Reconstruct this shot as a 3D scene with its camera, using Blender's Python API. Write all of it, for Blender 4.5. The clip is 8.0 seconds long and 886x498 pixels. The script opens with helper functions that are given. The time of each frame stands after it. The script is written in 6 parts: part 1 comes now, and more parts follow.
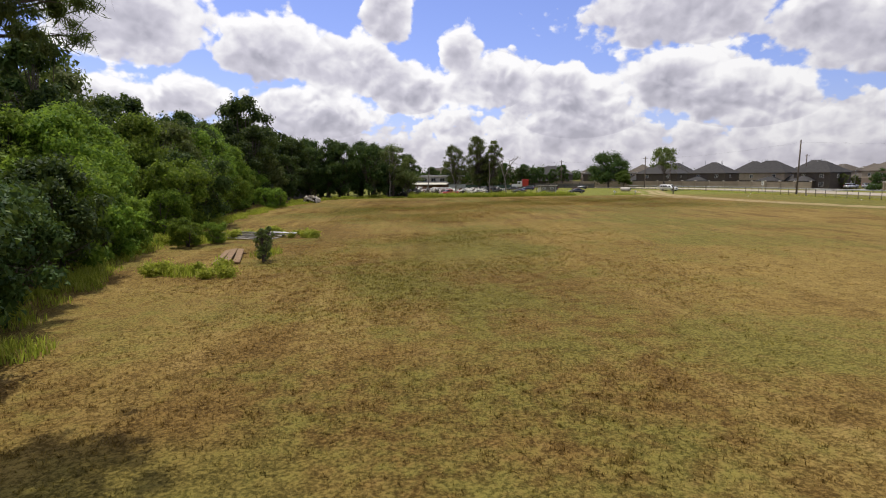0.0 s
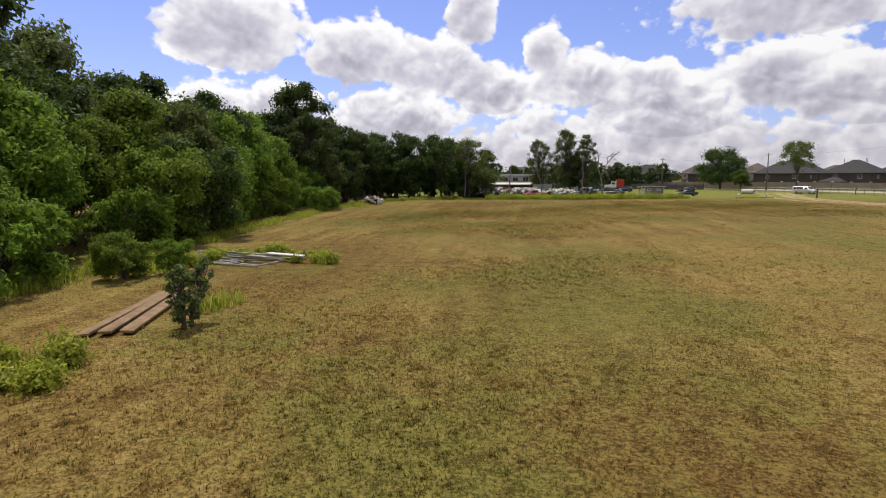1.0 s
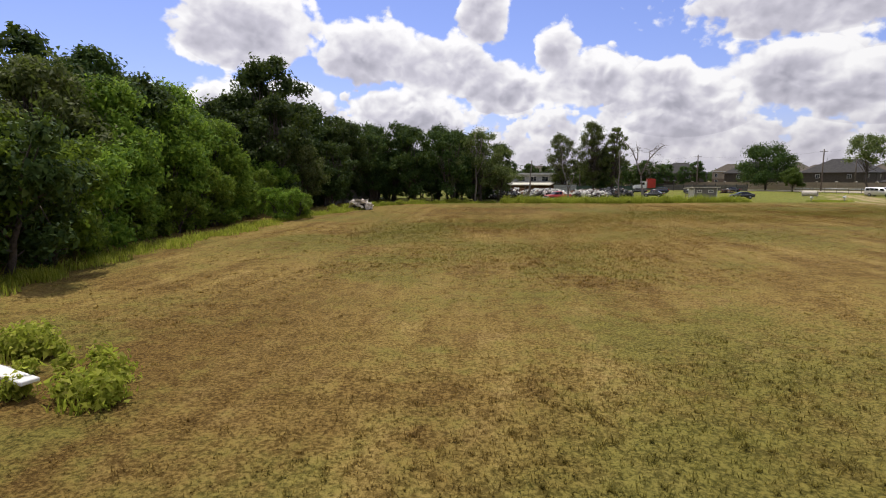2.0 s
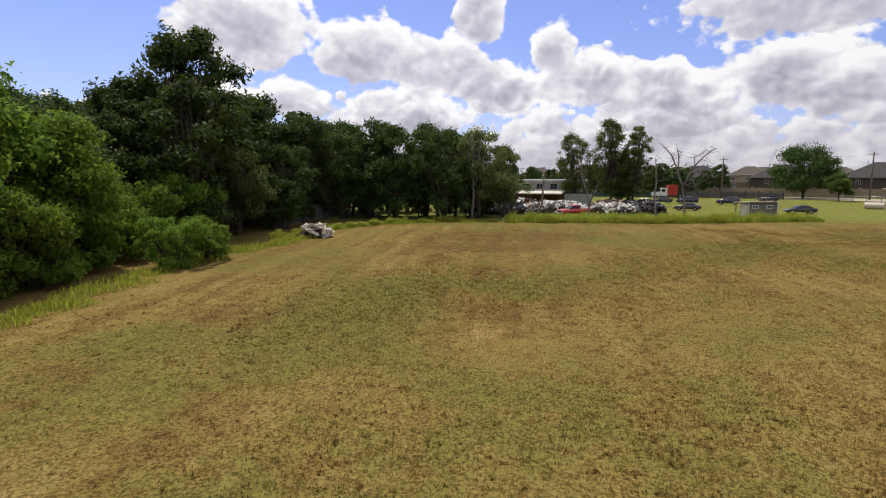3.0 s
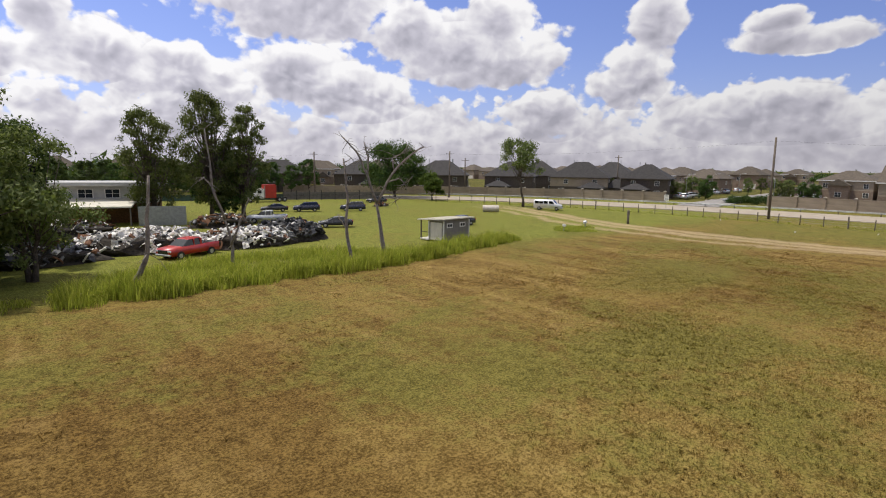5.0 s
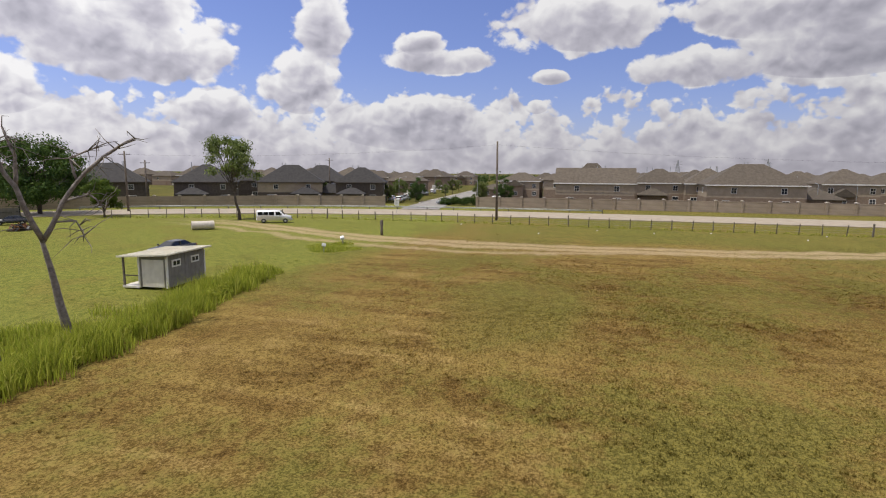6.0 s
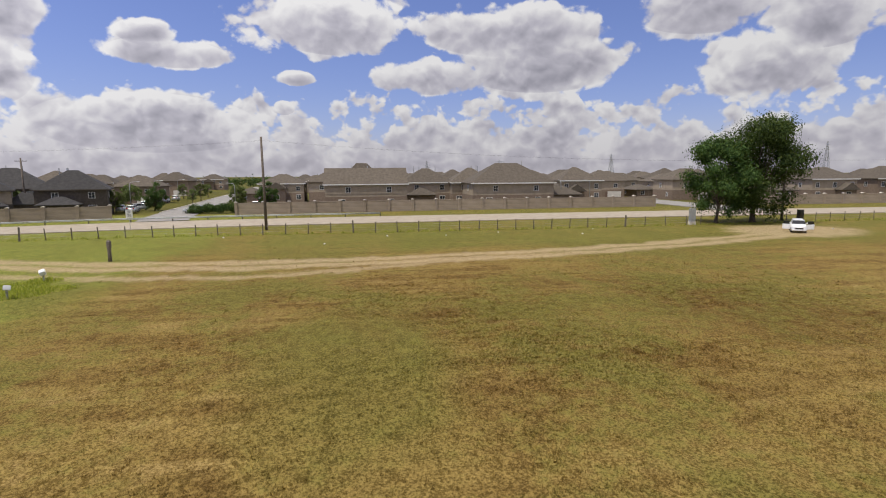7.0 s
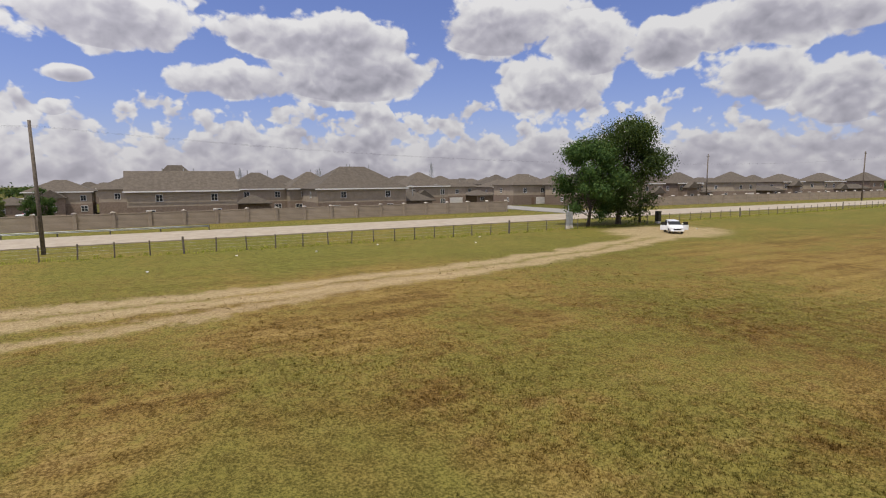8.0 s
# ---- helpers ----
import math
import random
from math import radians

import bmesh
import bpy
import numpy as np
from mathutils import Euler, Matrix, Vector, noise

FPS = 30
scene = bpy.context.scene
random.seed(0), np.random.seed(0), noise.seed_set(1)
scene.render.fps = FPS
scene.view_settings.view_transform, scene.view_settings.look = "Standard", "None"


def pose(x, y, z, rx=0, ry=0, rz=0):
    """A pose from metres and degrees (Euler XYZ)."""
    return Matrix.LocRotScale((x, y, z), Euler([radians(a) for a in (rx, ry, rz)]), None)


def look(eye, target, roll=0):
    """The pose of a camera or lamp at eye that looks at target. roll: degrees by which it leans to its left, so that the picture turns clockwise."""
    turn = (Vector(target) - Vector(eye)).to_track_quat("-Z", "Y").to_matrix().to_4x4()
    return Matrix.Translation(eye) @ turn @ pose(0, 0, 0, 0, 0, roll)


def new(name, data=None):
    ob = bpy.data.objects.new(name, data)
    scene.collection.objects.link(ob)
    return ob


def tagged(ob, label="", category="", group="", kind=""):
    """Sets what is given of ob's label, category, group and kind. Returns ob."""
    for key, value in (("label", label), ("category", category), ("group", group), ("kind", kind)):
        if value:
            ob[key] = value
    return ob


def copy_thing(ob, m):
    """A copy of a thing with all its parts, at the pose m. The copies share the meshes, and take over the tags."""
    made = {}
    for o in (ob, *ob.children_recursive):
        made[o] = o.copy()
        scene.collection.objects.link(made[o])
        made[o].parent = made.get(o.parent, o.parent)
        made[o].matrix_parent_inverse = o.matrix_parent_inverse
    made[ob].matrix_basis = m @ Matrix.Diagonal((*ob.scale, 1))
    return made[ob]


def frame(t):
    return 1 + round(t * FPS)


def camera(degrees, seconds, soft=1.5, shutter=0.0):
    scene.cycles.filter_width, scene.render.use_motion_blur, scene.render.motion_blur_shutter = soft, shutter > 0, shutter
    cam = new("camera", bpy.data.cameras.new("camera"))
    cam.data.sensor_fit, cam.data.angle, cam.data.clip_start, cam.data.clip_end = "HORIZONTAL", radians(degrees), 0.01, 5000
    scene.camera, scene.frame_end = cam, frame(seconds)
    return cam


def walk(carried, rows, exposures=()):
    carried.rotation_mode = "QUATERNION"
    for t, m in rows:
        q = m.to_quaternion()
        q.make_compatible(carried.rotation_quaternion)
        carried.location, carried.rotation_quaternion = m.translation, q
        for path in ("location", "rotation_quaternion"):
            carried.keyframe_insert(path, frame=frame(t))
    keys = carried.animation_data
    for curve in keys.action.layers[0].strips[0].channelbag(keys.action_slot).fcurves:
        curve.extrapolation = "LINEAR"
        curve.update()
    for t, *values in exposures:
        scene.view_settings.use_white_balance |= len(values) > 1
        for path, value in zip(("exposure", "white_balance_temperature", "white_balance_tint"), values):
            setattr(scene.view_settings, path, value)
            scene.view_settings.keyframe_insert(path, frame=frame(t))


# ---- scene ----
cam = camera(78.5, 8.0, soft=1.1)
PATH = [
    (0, (0.963, 6.528, 5.713), (1.078, 8.507, 5.444), -0.5),
    (0.5, (1.536, 15.891, 5.581), (1.531, 17.873, 5.311), -0.4),
    (1, (1.572, 26.115, 5.255), (1.395, 28.089, 4.989), -0.3),
    (1.5, (1.078, 36.684, 4.828), (0.856, 38.654, 4.565), -0.3),
    (1.7, (0.784, 40.875, 4.734), (0.566, 42.845, 4.47), -0.2),
    (2.8, (-0.074, 65.86, 6.54), (-0.285, 67.831, 6.271), -0.4),
    (3, (-0.702, 70.122, 6.798), (-0.904, 72.093, 6.529), -0.2),
    (3.5, (-2.881, 80.95, 7.674), (-2.945, 82.928, 7.388), -0.1),
    (4, (-4.3, 91.529, 8.131), (-3.994, 93.483, 7.833), 0.2),
    (4.5, (-4.572, 101.523, 8.436), (-3.738, 103.315, 8.134), 0.4),
    (5, (-2.694, 110.97, 8.663), (-1.403, 112.467, 8.359), 0.7),
    (5.2, (-1.397, 114.646, 8.698), (0.07, 115.972, 8.401), 0.7),
    (6.3, (9.131, 129.47, 8.765), (11.09, 129.752, 8.479), 0.4),
    (6.5, (11.374, 130.388, 8.873), (13.351, 130.482, 8.584), 0.4),
    (7, (16.816, 131.529, 8.432), (18.775, 131.232, 8.157), -0.4),
    (7.5, (23.847, 133.138, 7.984), (25.753, 132.591, 7.719), -0.3),
    (8, (32.289, 134.998, 7.422), (34.044, 134.072, 7.175), -0.5),
]
walk(cam, [(t, look(eye, target, roll)) for t, eye, target, roll in PATH])

# ---- world, sun, exposure ----
scene.view_settings.exposure = 0.0
SUN_DIR = Vector((-0.24, 0.34, 1.0)).normalized()
SUN_EL = math.asin(SUN_DIR.z)
SUN_AZ = math.atan2(SUN_DIR.x, SUN_DIR.y)

sun_data = bpy.data.lights.new("sun", "SUN")
sun_data.energy, sun_data.angle, sun_data.color = 3.7, radians(0.55), (1.0, 0.95, 0.86)
sun = new("sun", sun_data)
sun.rotation_euler = SUN_DIR.to_track_quat("Z", "Y").to_euler()


class Nodes:
    """Short-hand for building a node tree."""

    def __init__(self, tree):
        self.tree = tree

    def put(self, kind, inputs=None, operation=None):
        n = self.tree.nodes.new(kind)
        if operation:
            n.operation = operation
        for k, v in (inputs or {}).items():
            self.link(v, n.inputs[k])
        return n

    def link(self, v, socket):
        if isinstance(v, bpy.types.NodeSocket):
            self.tree.links.new(v, socket)
        elif isinstance(v, bpy.types.Node):
            self.tree.links.new(v.outputs[0], socket)
        elif isinstance(v, (tuple, list)) and len(v) == 3 and socket.type == "RGBA":
            socket.default_value = (*v, 1)
        else:
            socket.default_value = v

    def math(self, op, a, b=0.0, c=0.0, clamp=False):
        n = self.tree.nodes.new("ShaderNodeMath")
        n.operation, n.use_clamp = op, clamp
        for i, v in enumerate((a, b, c)):
            self.link(v, n.inputs[i])
        return n.outputs[0]

    def smooth(self, v, lo, hi, a=0.0, b=1.0):
        n = self.tree.nodes.new("ShaderNodeMapRange")
        n.interpolation_type = "SMOOTHSTEP"
        for i, x in enumerate((v, lo, hi, a, b)):
            self.link(x, n.inputs[i])
        return n.outputs[0]

    def mix(self, f, a, b, blend="MIX"):
        n = self.tree.nodes.new("ShaderNodeMix")
        n.data_type, n.blend_type = "RGBA", blend
        self.link(f, n.inputs[0])
        self.link(a, n.inputs[6])
        self.link(b, n.inputs[7])
        return n.outputs[2]

    def noise(self, vec, scale, detail=4.0, rough=0.55, distort=0.0):
        n = self.tree.nodes.new("ShaderNodeTexNoise")
        self.link(vec, n.inputs["Vector"])
        n.inputs["Scale"].default_value, n.inputs["Detail"].default_value = scale, detail
        n.inputs["Roughness"].default_value, n.inputs["Distortion"].default_value = rough, distort
        return n.outputs["Fac"]


# cumulus clouds: azimuth from +y towards +x, elevation, half width, half height in degrees
CLOUDS_AHEAD = [
    (-24.5, 13.6, 5.9, 3.4), (-28.0, 6.9, 5.4, 2.0), (-20.8, 7.4, 3.4, 2.0), (-13.6, 11.8, 4.7, 3.3),
    (-6.2, 10.6, 4.6, 3.3), (-1.8, 15.6, 2.4, 2.9), (5.3, 12.0, 1.9, 2.8), (7.8, 9.2, 3.9, 2.5),
    (-0.2, 8.8, 3.8, 2.4), (-9.4, 6.6, 5.3, 2.7), (15.5, 9.2, 2.5, 1.6), (17.2, 6.6, 5.4, 2.8),
]
CLOUDS_MIDDLE = [
    (26.8, 15.9, 9.6, 4.0), (43.4, 10.6, 8.0, 2.8), (46.2, 13.7, 2.9, 2.4), (36.6, 12.6, 3.4, 3.0),
    (25.8, 8.4, 4.4, 2.8), (32.1, 6.9, 5.3, 2.6), (49.7, 5.4, 2.8, 1.6), (61.0, 13.6, 2.3, 4.0),
    (59.0, 8.6, 3.0, 2.8), (51.7, 4.8, 3.0, 2.2), (71.2, 12.5, 2.1, 1.0), (72.9, 10.9, 4.1, 1.1),
]
CLOUDS_RIGHT = [
    (88.6, 14.2, 6.6, 2.4), (71.1, 4.6, 7.6, 2.3), (106.1, 13.8, 7.3, 2.2), (108.8, 10.6, 6.6, 2.4),
    (97.4, 9.6, 5.0, 1.5), (84.1, 9.3, 1.6, 0.6), (82.7, 6.5, 0.9, 0.6), (124.0, 15.2, 5.6, 2.6),
    (132.4, 13.0, 4.2, 2.6), (139.6, 12.5, 2.6, 2.2), (149.5, 13.4, 7.4, 2.3), (147.4, 9.0, 3.8, 2.5),
    (153.6, 7.2, 3.0, 2.4), (128.4, 9.2, 3.6, 2.8),
]


def build_world():
    world = bpy.data.worlds.new("sky")
    scene.world = world
    world.use_nodes = True
    n = Nodes(world.node_tree)
    n.tree.nodes.clear()
    d = n.put("ShaderNodeTexCoord").outputs["Generated"]
    sep = n.put("ShaderNodeSeparateXYZ", {0: d})
    x, y, z = sep.outputs
    az = n.math("MULTIPLY", n.math("ARCTAN2", x, y), 180 / math.pi)
    el = n.math("MULTIPLY", n.math("ARCSINE", z), 180 / math.pi)
    sky = n.put("ShaderNodeTexSky")
    sky.sky_type, sky.sun_disc, sky.sun_elevation, sky.sun_rotation = "NISHITA", False, SUN_EL, SUN_AZ
    sky.air_density, sky.dust_density, sky.ozone_density = 1.0, 0.6, 1.6
    # billows: rounded lumps on the sphere
    flat = n.put("ShaderNodeVectorMath", {0: d, 1: (1.0, 1.0, 1.25)}, operation="MULTIPLY").outputs[0]

    def billow(vec, scale, detail):
        v = n.put("ShaderNodeTexVoronoi")
        v.feature, v.normalize = "SMOOTH_F1", True
        n.link(vec, v.inputs["Vector"])
        for key, value in (("Scale", scale), ("Detail", detail), ("Roughness", 0.55), ("Smoothness", 0.35)):
            v.inputs[key].default_value = value
        return n.math("SUBTRACT", 1.0, v.outputs["Distance"])

    warp = n.put("ShaderNodeTexNoise", {"Vector": flat, "Scale": 14.0, "Detail": 3.0})
    shifted = n.put("ShaderNodeVectorMath", {0: warp.outputs["Color"], 1: (0.5, 0.5, 0.5)}, operation="SUBTRACT").outputs[0]
    warped = n.put("ShaderNodeVectorMath", {0: n.put("ShaderNodeVectorMath", {0: shifted, 3: 0.045}, operation="SCALE").outputs[0], 1: flat}, operation="ADD").outputs[0]
    big = n.noise(flat, 7.0, 6.0, 0.6)
    lump = billow(warped, 15.0, 2.2)
    curl = billow(warped, 40.0, 2.4)
    frill = n.math("ADD", n.math("MULTIPLY", n.math("SUBTRACT", curl, 0.60), 1.1),
                   n.math("MULTIPLY", n.math("SUBTRACT", n.noise(flat, 34.0, 3.0, 0.5), 0.5), 0.4))
    wobble = n.math("ADD", n.math("MULTIPLY", n.math("SUBTRACT", big, 0.5), 2.0),
                    n.math("ADD", n.math("MULTIPLY", n.math("SUBTRACT", lump, 0.60), 2.1), n.math("MULTIPLY", frill, 0.6)))
    # one group per cumulus: 1 in the middle, 0 at the rim, with a flatter base
    g = bpy.data.node_groups.new("cumulus", "ShaderNodeTree")
    for name in ("az", "el", "ca", "ce", "ra", "re"):
        g.interface.new_socket(name, in_out="INPUT", socket_type="NodeSocketFloat")
    for name in ("core", "height"):
        g.interface.new_socket(name, in_out="OUTPUT", socket_type="NodeSocketFloat")
    gn = Nodes(g)
    gi, go = g.nodes.new("NodeGroupInput"), g.nodes.new("NodeGroupOutput")
    u = gn.math("DIVIDE", gn.math("SUBTRACT", gi.outputs[0], gi.outputs[2]), gi.outputs[4])
    v = gn.math("DIVIDE", gn.math("SUBTRACT", gi.outputs[1], gi.outputs[3]), gi.outputs[5])
    low = gn.math("MULTIPLY", gn.math("MINIMUM", v, 0.0), 1.15)
    w = gn.math("ADD", gn.math("MAXIMUM", v, 0.0), low)
    r = gn.math("SQRT", gn.math("ADD", gn.math("MULTIPLY", u, u), gn.math("MULTIPLY", w, w)))
    gn.link(gn.math("SUBTRACT", 1.0, r), go.inputs[0])
    gn.link(v, go.inputs[1])
    core, total, weight = -3.0, 0.0, 0.02
    for ca, ce, ra, re in (*CLOUDS_AHEAD, *CLOUDS_MIDDLE, *CLOUDS_RIGHT):
        b = n.put("ShaderNodeGroup")
        b.node_tree = g
        for i, s in enumerate((az, el, ca, ce, ra * 1.05, re * 1.05)):
            n.link(s, b.inputs[i])
        own = n.math("MAXIMUM", n.math("ADD", b.outputs[0], 0.2), 0.0)
        weight = n.math("ADD", weight, own)
        total = n.math("ADD", total, n.math("MULTIPLY", own, b.outputs[1]))
        core = n.math("MAXIMUM", core, b.outputs[0])
    height = n.math("DIVIDE", total, weight)
    # a bank of cumulus towards the horizon, and loose cover overhead and behind
    layer = n.put("ShaderNodeCombineXYZ", {0: n.math("DIVIDE", x, n.math("ADD", n.math("ABSOLUTE", z), 0.16)),
                                           1: n.math("DIVIDE", y, n.math("ADD", n.math("ABSOLUTE", z), 0.16))})
    lay = n.noise(layer, 1.1, 6.0, 0.55)
    puff = n.math("ADD", n.math("MULTIPLY", n.math("SUBTRACT", billow(warped, 30.0, 1.6), 0.62), 1.7),
                  n.math("MULTIPLY", n.math("SUBTRACT", n.noise(flat, 13.0, 4.0, 0.6), 0.5), 2.2))
    bias = n.math("ADD", n.smooth(el, 12.0, 6.0, -1.15, -0.06), n.smooth(el, 6.0, 0.5, 0.0, 0.75))
    bank = n.math("ADD", bias, n.math("ADD", n.math("ADD", puff, n.math("MULTIPLY", frill, 0.3)), n.math("MULTIPLY", n.math("SUBTRACT", big, 0.5), 1.4)))
    loose = n.math("ADD", n.math("MULTIPLY", n.math("SUBTRACT", lay, 0.47), 5.0), n.math("MULTIPLY", wobble, 0.5))
    high = n.math("ADD", n.smooth(el, 17.5, 24.0, -4.0, 0.0), loose)
    behind = n.math("ADD", n.smooth(n.math("ABSOLUTE", n.math("SUBTRACT", az, 62.0)), 100.0, 118.0, -4.0, 0.0), loose)
    core = n.math("ADD", core, n.math("MULTIPLY", wobble, 0.9))
    core = n.math("MAXIMUM", n.math("MAXIMUM", core, bank), n.math("MAXIMUM", high, behind))
    cover = n.smooth(core, 0.0, 0.22)
    # grey bases, bright rims and tops, soft billows
    up = n.put("ShaderNodeVectorMath", {0: warped, 1: (-0.006, 0.006, 0.016)}, operation="ADD").outputs[0]
    relief = n.math("SUBTRACT", lump, billow(up, 15.0, 2.2))
    soft = n.math("SUBTRACT", n.noise(flat, 9.0, 3.0, 0.5), 0.5)
    tone = n.math("ADD", n.math("MULTIPLY", height, 0.34), 0.58)
    tone = n.math("ADD", tone, n.math("MULTIPLY", relief, 1.7))
    tone = n.math("ADD", tone, n.math("MULTIPLY", soft, 0.8))
    small_up = n.put("ShaderNodeVectorMath", {0: warped, 1: (-0.004, 0.004, 0.010)}, operation="ADD").outputs[0]
    ripple = n.math("SUBTRACT", billow(warped, 30.0, 1.6), billow(small_up, 30.0, 1.6))
    tone = n.math("ADD", tone, n.math("MULTIPLY", ripple, n.smooth(el, 11.0, 6.0, 0.2, 0.9)))
    fold = n.math("SUBTRACT", curl, billow(n.put("ShaderNodeVectorMath", {0: warped, 1: (-0.003, 0.003, 0.008)}, operation="ADD").outputs[0], 40.0, 2.4))
    tone = n.math("ADD", tone, n.math("MULTIPLY", fold, 0.5))
    tone = n.math("ADD", tone, n.smooth(core, 0.0, 1.1, 0.22, -0.20), clamp=True)
    ramp = n.put("ShaderNodeValToRGB", {0: tone})
    e = ramp.color_ramp.elements
    e[0].position, e[0].color = 0.05, (0.40, 0.39, 0.45, 1)
    e[1].position, e[1].color = 0.92, (1.0, 0.985, 0.985, 1)
    m = ramp.color_ramp.elements.new(0.45)
    m.color = (0.62, 0.60, 0.67, 1)
    haze = n.smooth(el, 8.0, 0.0, 0.0, 0.42)
    cloud = n.mix(haze, ramp.outputs[0], (0.62, 0.59, 0.66))
    blue = n.mix(1.0, sky.outputs[0], (0.95, 0.90, 1.28), "MULTIPLY")
    # brighter towards the sun's side of the sky
    toward = n.put("ShaderNodeVectorMath", {0: d, 1: tuple(SUN_DIR)}, operation="DOT_PRODUCT").outputs["Value"]
    back_sky = n.put("ShaderNodeBackground", {"Color": blue, "Strength": n.smooth(toward, -0.35, 0.55, 0.085, 0.120)})
    back_cloud = n.put("ShaderNodeBackground", {"Color": cloud, "Strength": n.smooth(toward, -0.35, 0.55, 0.68, 1.02)})
    shader = n.put("ShaderNodeMixShader", {0: n.math("MULTIPLY", cover, 0.97), 1: back_sky.outputs[0], 2: back_cloud.outputs[0]})
    n.put("ShaderNodeOutputWorld", {"Surface": shader.outputs[0]})


build_world()


# ---- materials ----
def surface(name, dark, light, scale=3.0, rough=0.8, fine=40.0, bump=0.3, metal=0.0, per_object=0.0, per_island=0.0, specular=0.5, dist=0.02, coat=0.0):
    """Two colours mixed by coarse and fine grain, with relief; scale and fine are per metre."""
    mat = bpy.data.materials.new(name)
    mat.use_nodes = True
    n = Nodes(mat.node_tree)
    n.tree.nodes.clear()
    co = n.put("ShaderNodeTexCoord").outputs["Object"]
    a, b = n.noise(co, scale, 4.0, 0.6), n.noise(co, fine, 3.0, 0.6)
    f = n.math("ADD", n.math("MULTIPLY", a, 0.65), n.math("MULTIPLY", b, 0.35))
    f = n.smooth(f, 0.32, 0.68)
    color = n.mix(f, dark, light)
    if per_object:
        rnd = n.put("ShaderNodeObjectInfo").outputs["Random"]
        hsv = n.put("ShaderNodeHueSaturation", {"Color": color, "Value": n.smooth(rnd, 0.0, 1.0, 1 - per_object, 1 + per_object)})
        color = hsv.outputs[0]
    if per_island:
        rnd = n.put("ShaderNodeNewGeometry").outputs["Random Per Island"]
        hsv = n.put("ShaderNodeHueSaturation", {"Color": color, "Value": n.smooth(rnd, 0.0, 1.0, 1 - per_island, 1 + per_island)})
        color = hsv.outputs[0]
    p = n.put("ShaderNodeBsdfPrincipled", {"Base Color": color, "Metallic": metal, "Specular IOR Level": specular, "Coat Weight": coat,
                                           "Roughness": n.smooth(b, 0.2, 0.8, max(rough - 0.08, 0.02), min(rough + 0.08, 1.0))})
    if bump:
        bp = n.put("ShaderNodeBump", {"Strength": bump, "Distance": dist, "Height": f})
        n.link(bp.outputs[0], p.inputs["Normal"])
    n.put("ShaderNodeOutputMaterial", {"Surface": p.outputs[0]})
    return mat


def leaf_surface(name, dark, light, warm, through_light=0.35, vary=True):
    mat = bpy.data.materials.new(name)
    mat.use_nodes = True
    n = Nodes(mat.node_tree)
    n.tree.nodes.clear()
    rnd = n.put("ShaderNodeNewGeometry").outputs["Random Per Island"]
    co = n.put("ShaderNodeTexCoord").outputs["Object"]
    patch = n.noise(co, 0.55, 3.0, 0.6)
    color = n.mix(n.smooth(n.math("ADD", n.math("MULTIPLY", rnd, 0.5), n.math("MULTIPLY", patch, 0.5)), 0.25, 0.75), dark, light)
    color = n.mix(n.smooth(rnd, 0.86, 1.0, 0.0, 0.7), color, warm)
    each = n.put("ShaderNodeObjectInfo").outputs["Random"] if vary else 0.7
    color = n.put("ShaderNodeHueSaturation", {"Color": color, "Hue": n.smooth(each, 0.0, 1.0, 0.485, 0.51), "Value": n.smooth(each, 0.0, 1.0, 0.75, 1.3)}).outputs[0]
    p = n.put("ShaderNodeBsdfPrincipled", {"Base Color": color, "Roughness": 0.65, "Specular IOR Level": 0.14})
    t = n.put("ShaderNodeBsdfTranslucent", {"Color": n.mix(0.5, color, (0.25, 0.34, 0.04))})
    s = n.put("ShaderNodeMixShader", {0: through_light, 1: p.outputs[0], 2: t.outputs[0]})
    n.put("ShaderNodeOutputMaterial", {"Surface": s.outputs[0]})
    return mat


def glass_dark(name, tint):
    mat = bpy.data.materials.new(name)
    mat.use_nodes = True
    p = mat.node_tree.nodes["Principled BSDF"]
    p.inputs["Base Color"].default_value = (*tint, 1)
    p.inputs["Roughness"].default_value = 0.06
    p.inputs["Specular IOR Level"].default_value = 0.7
    return mat


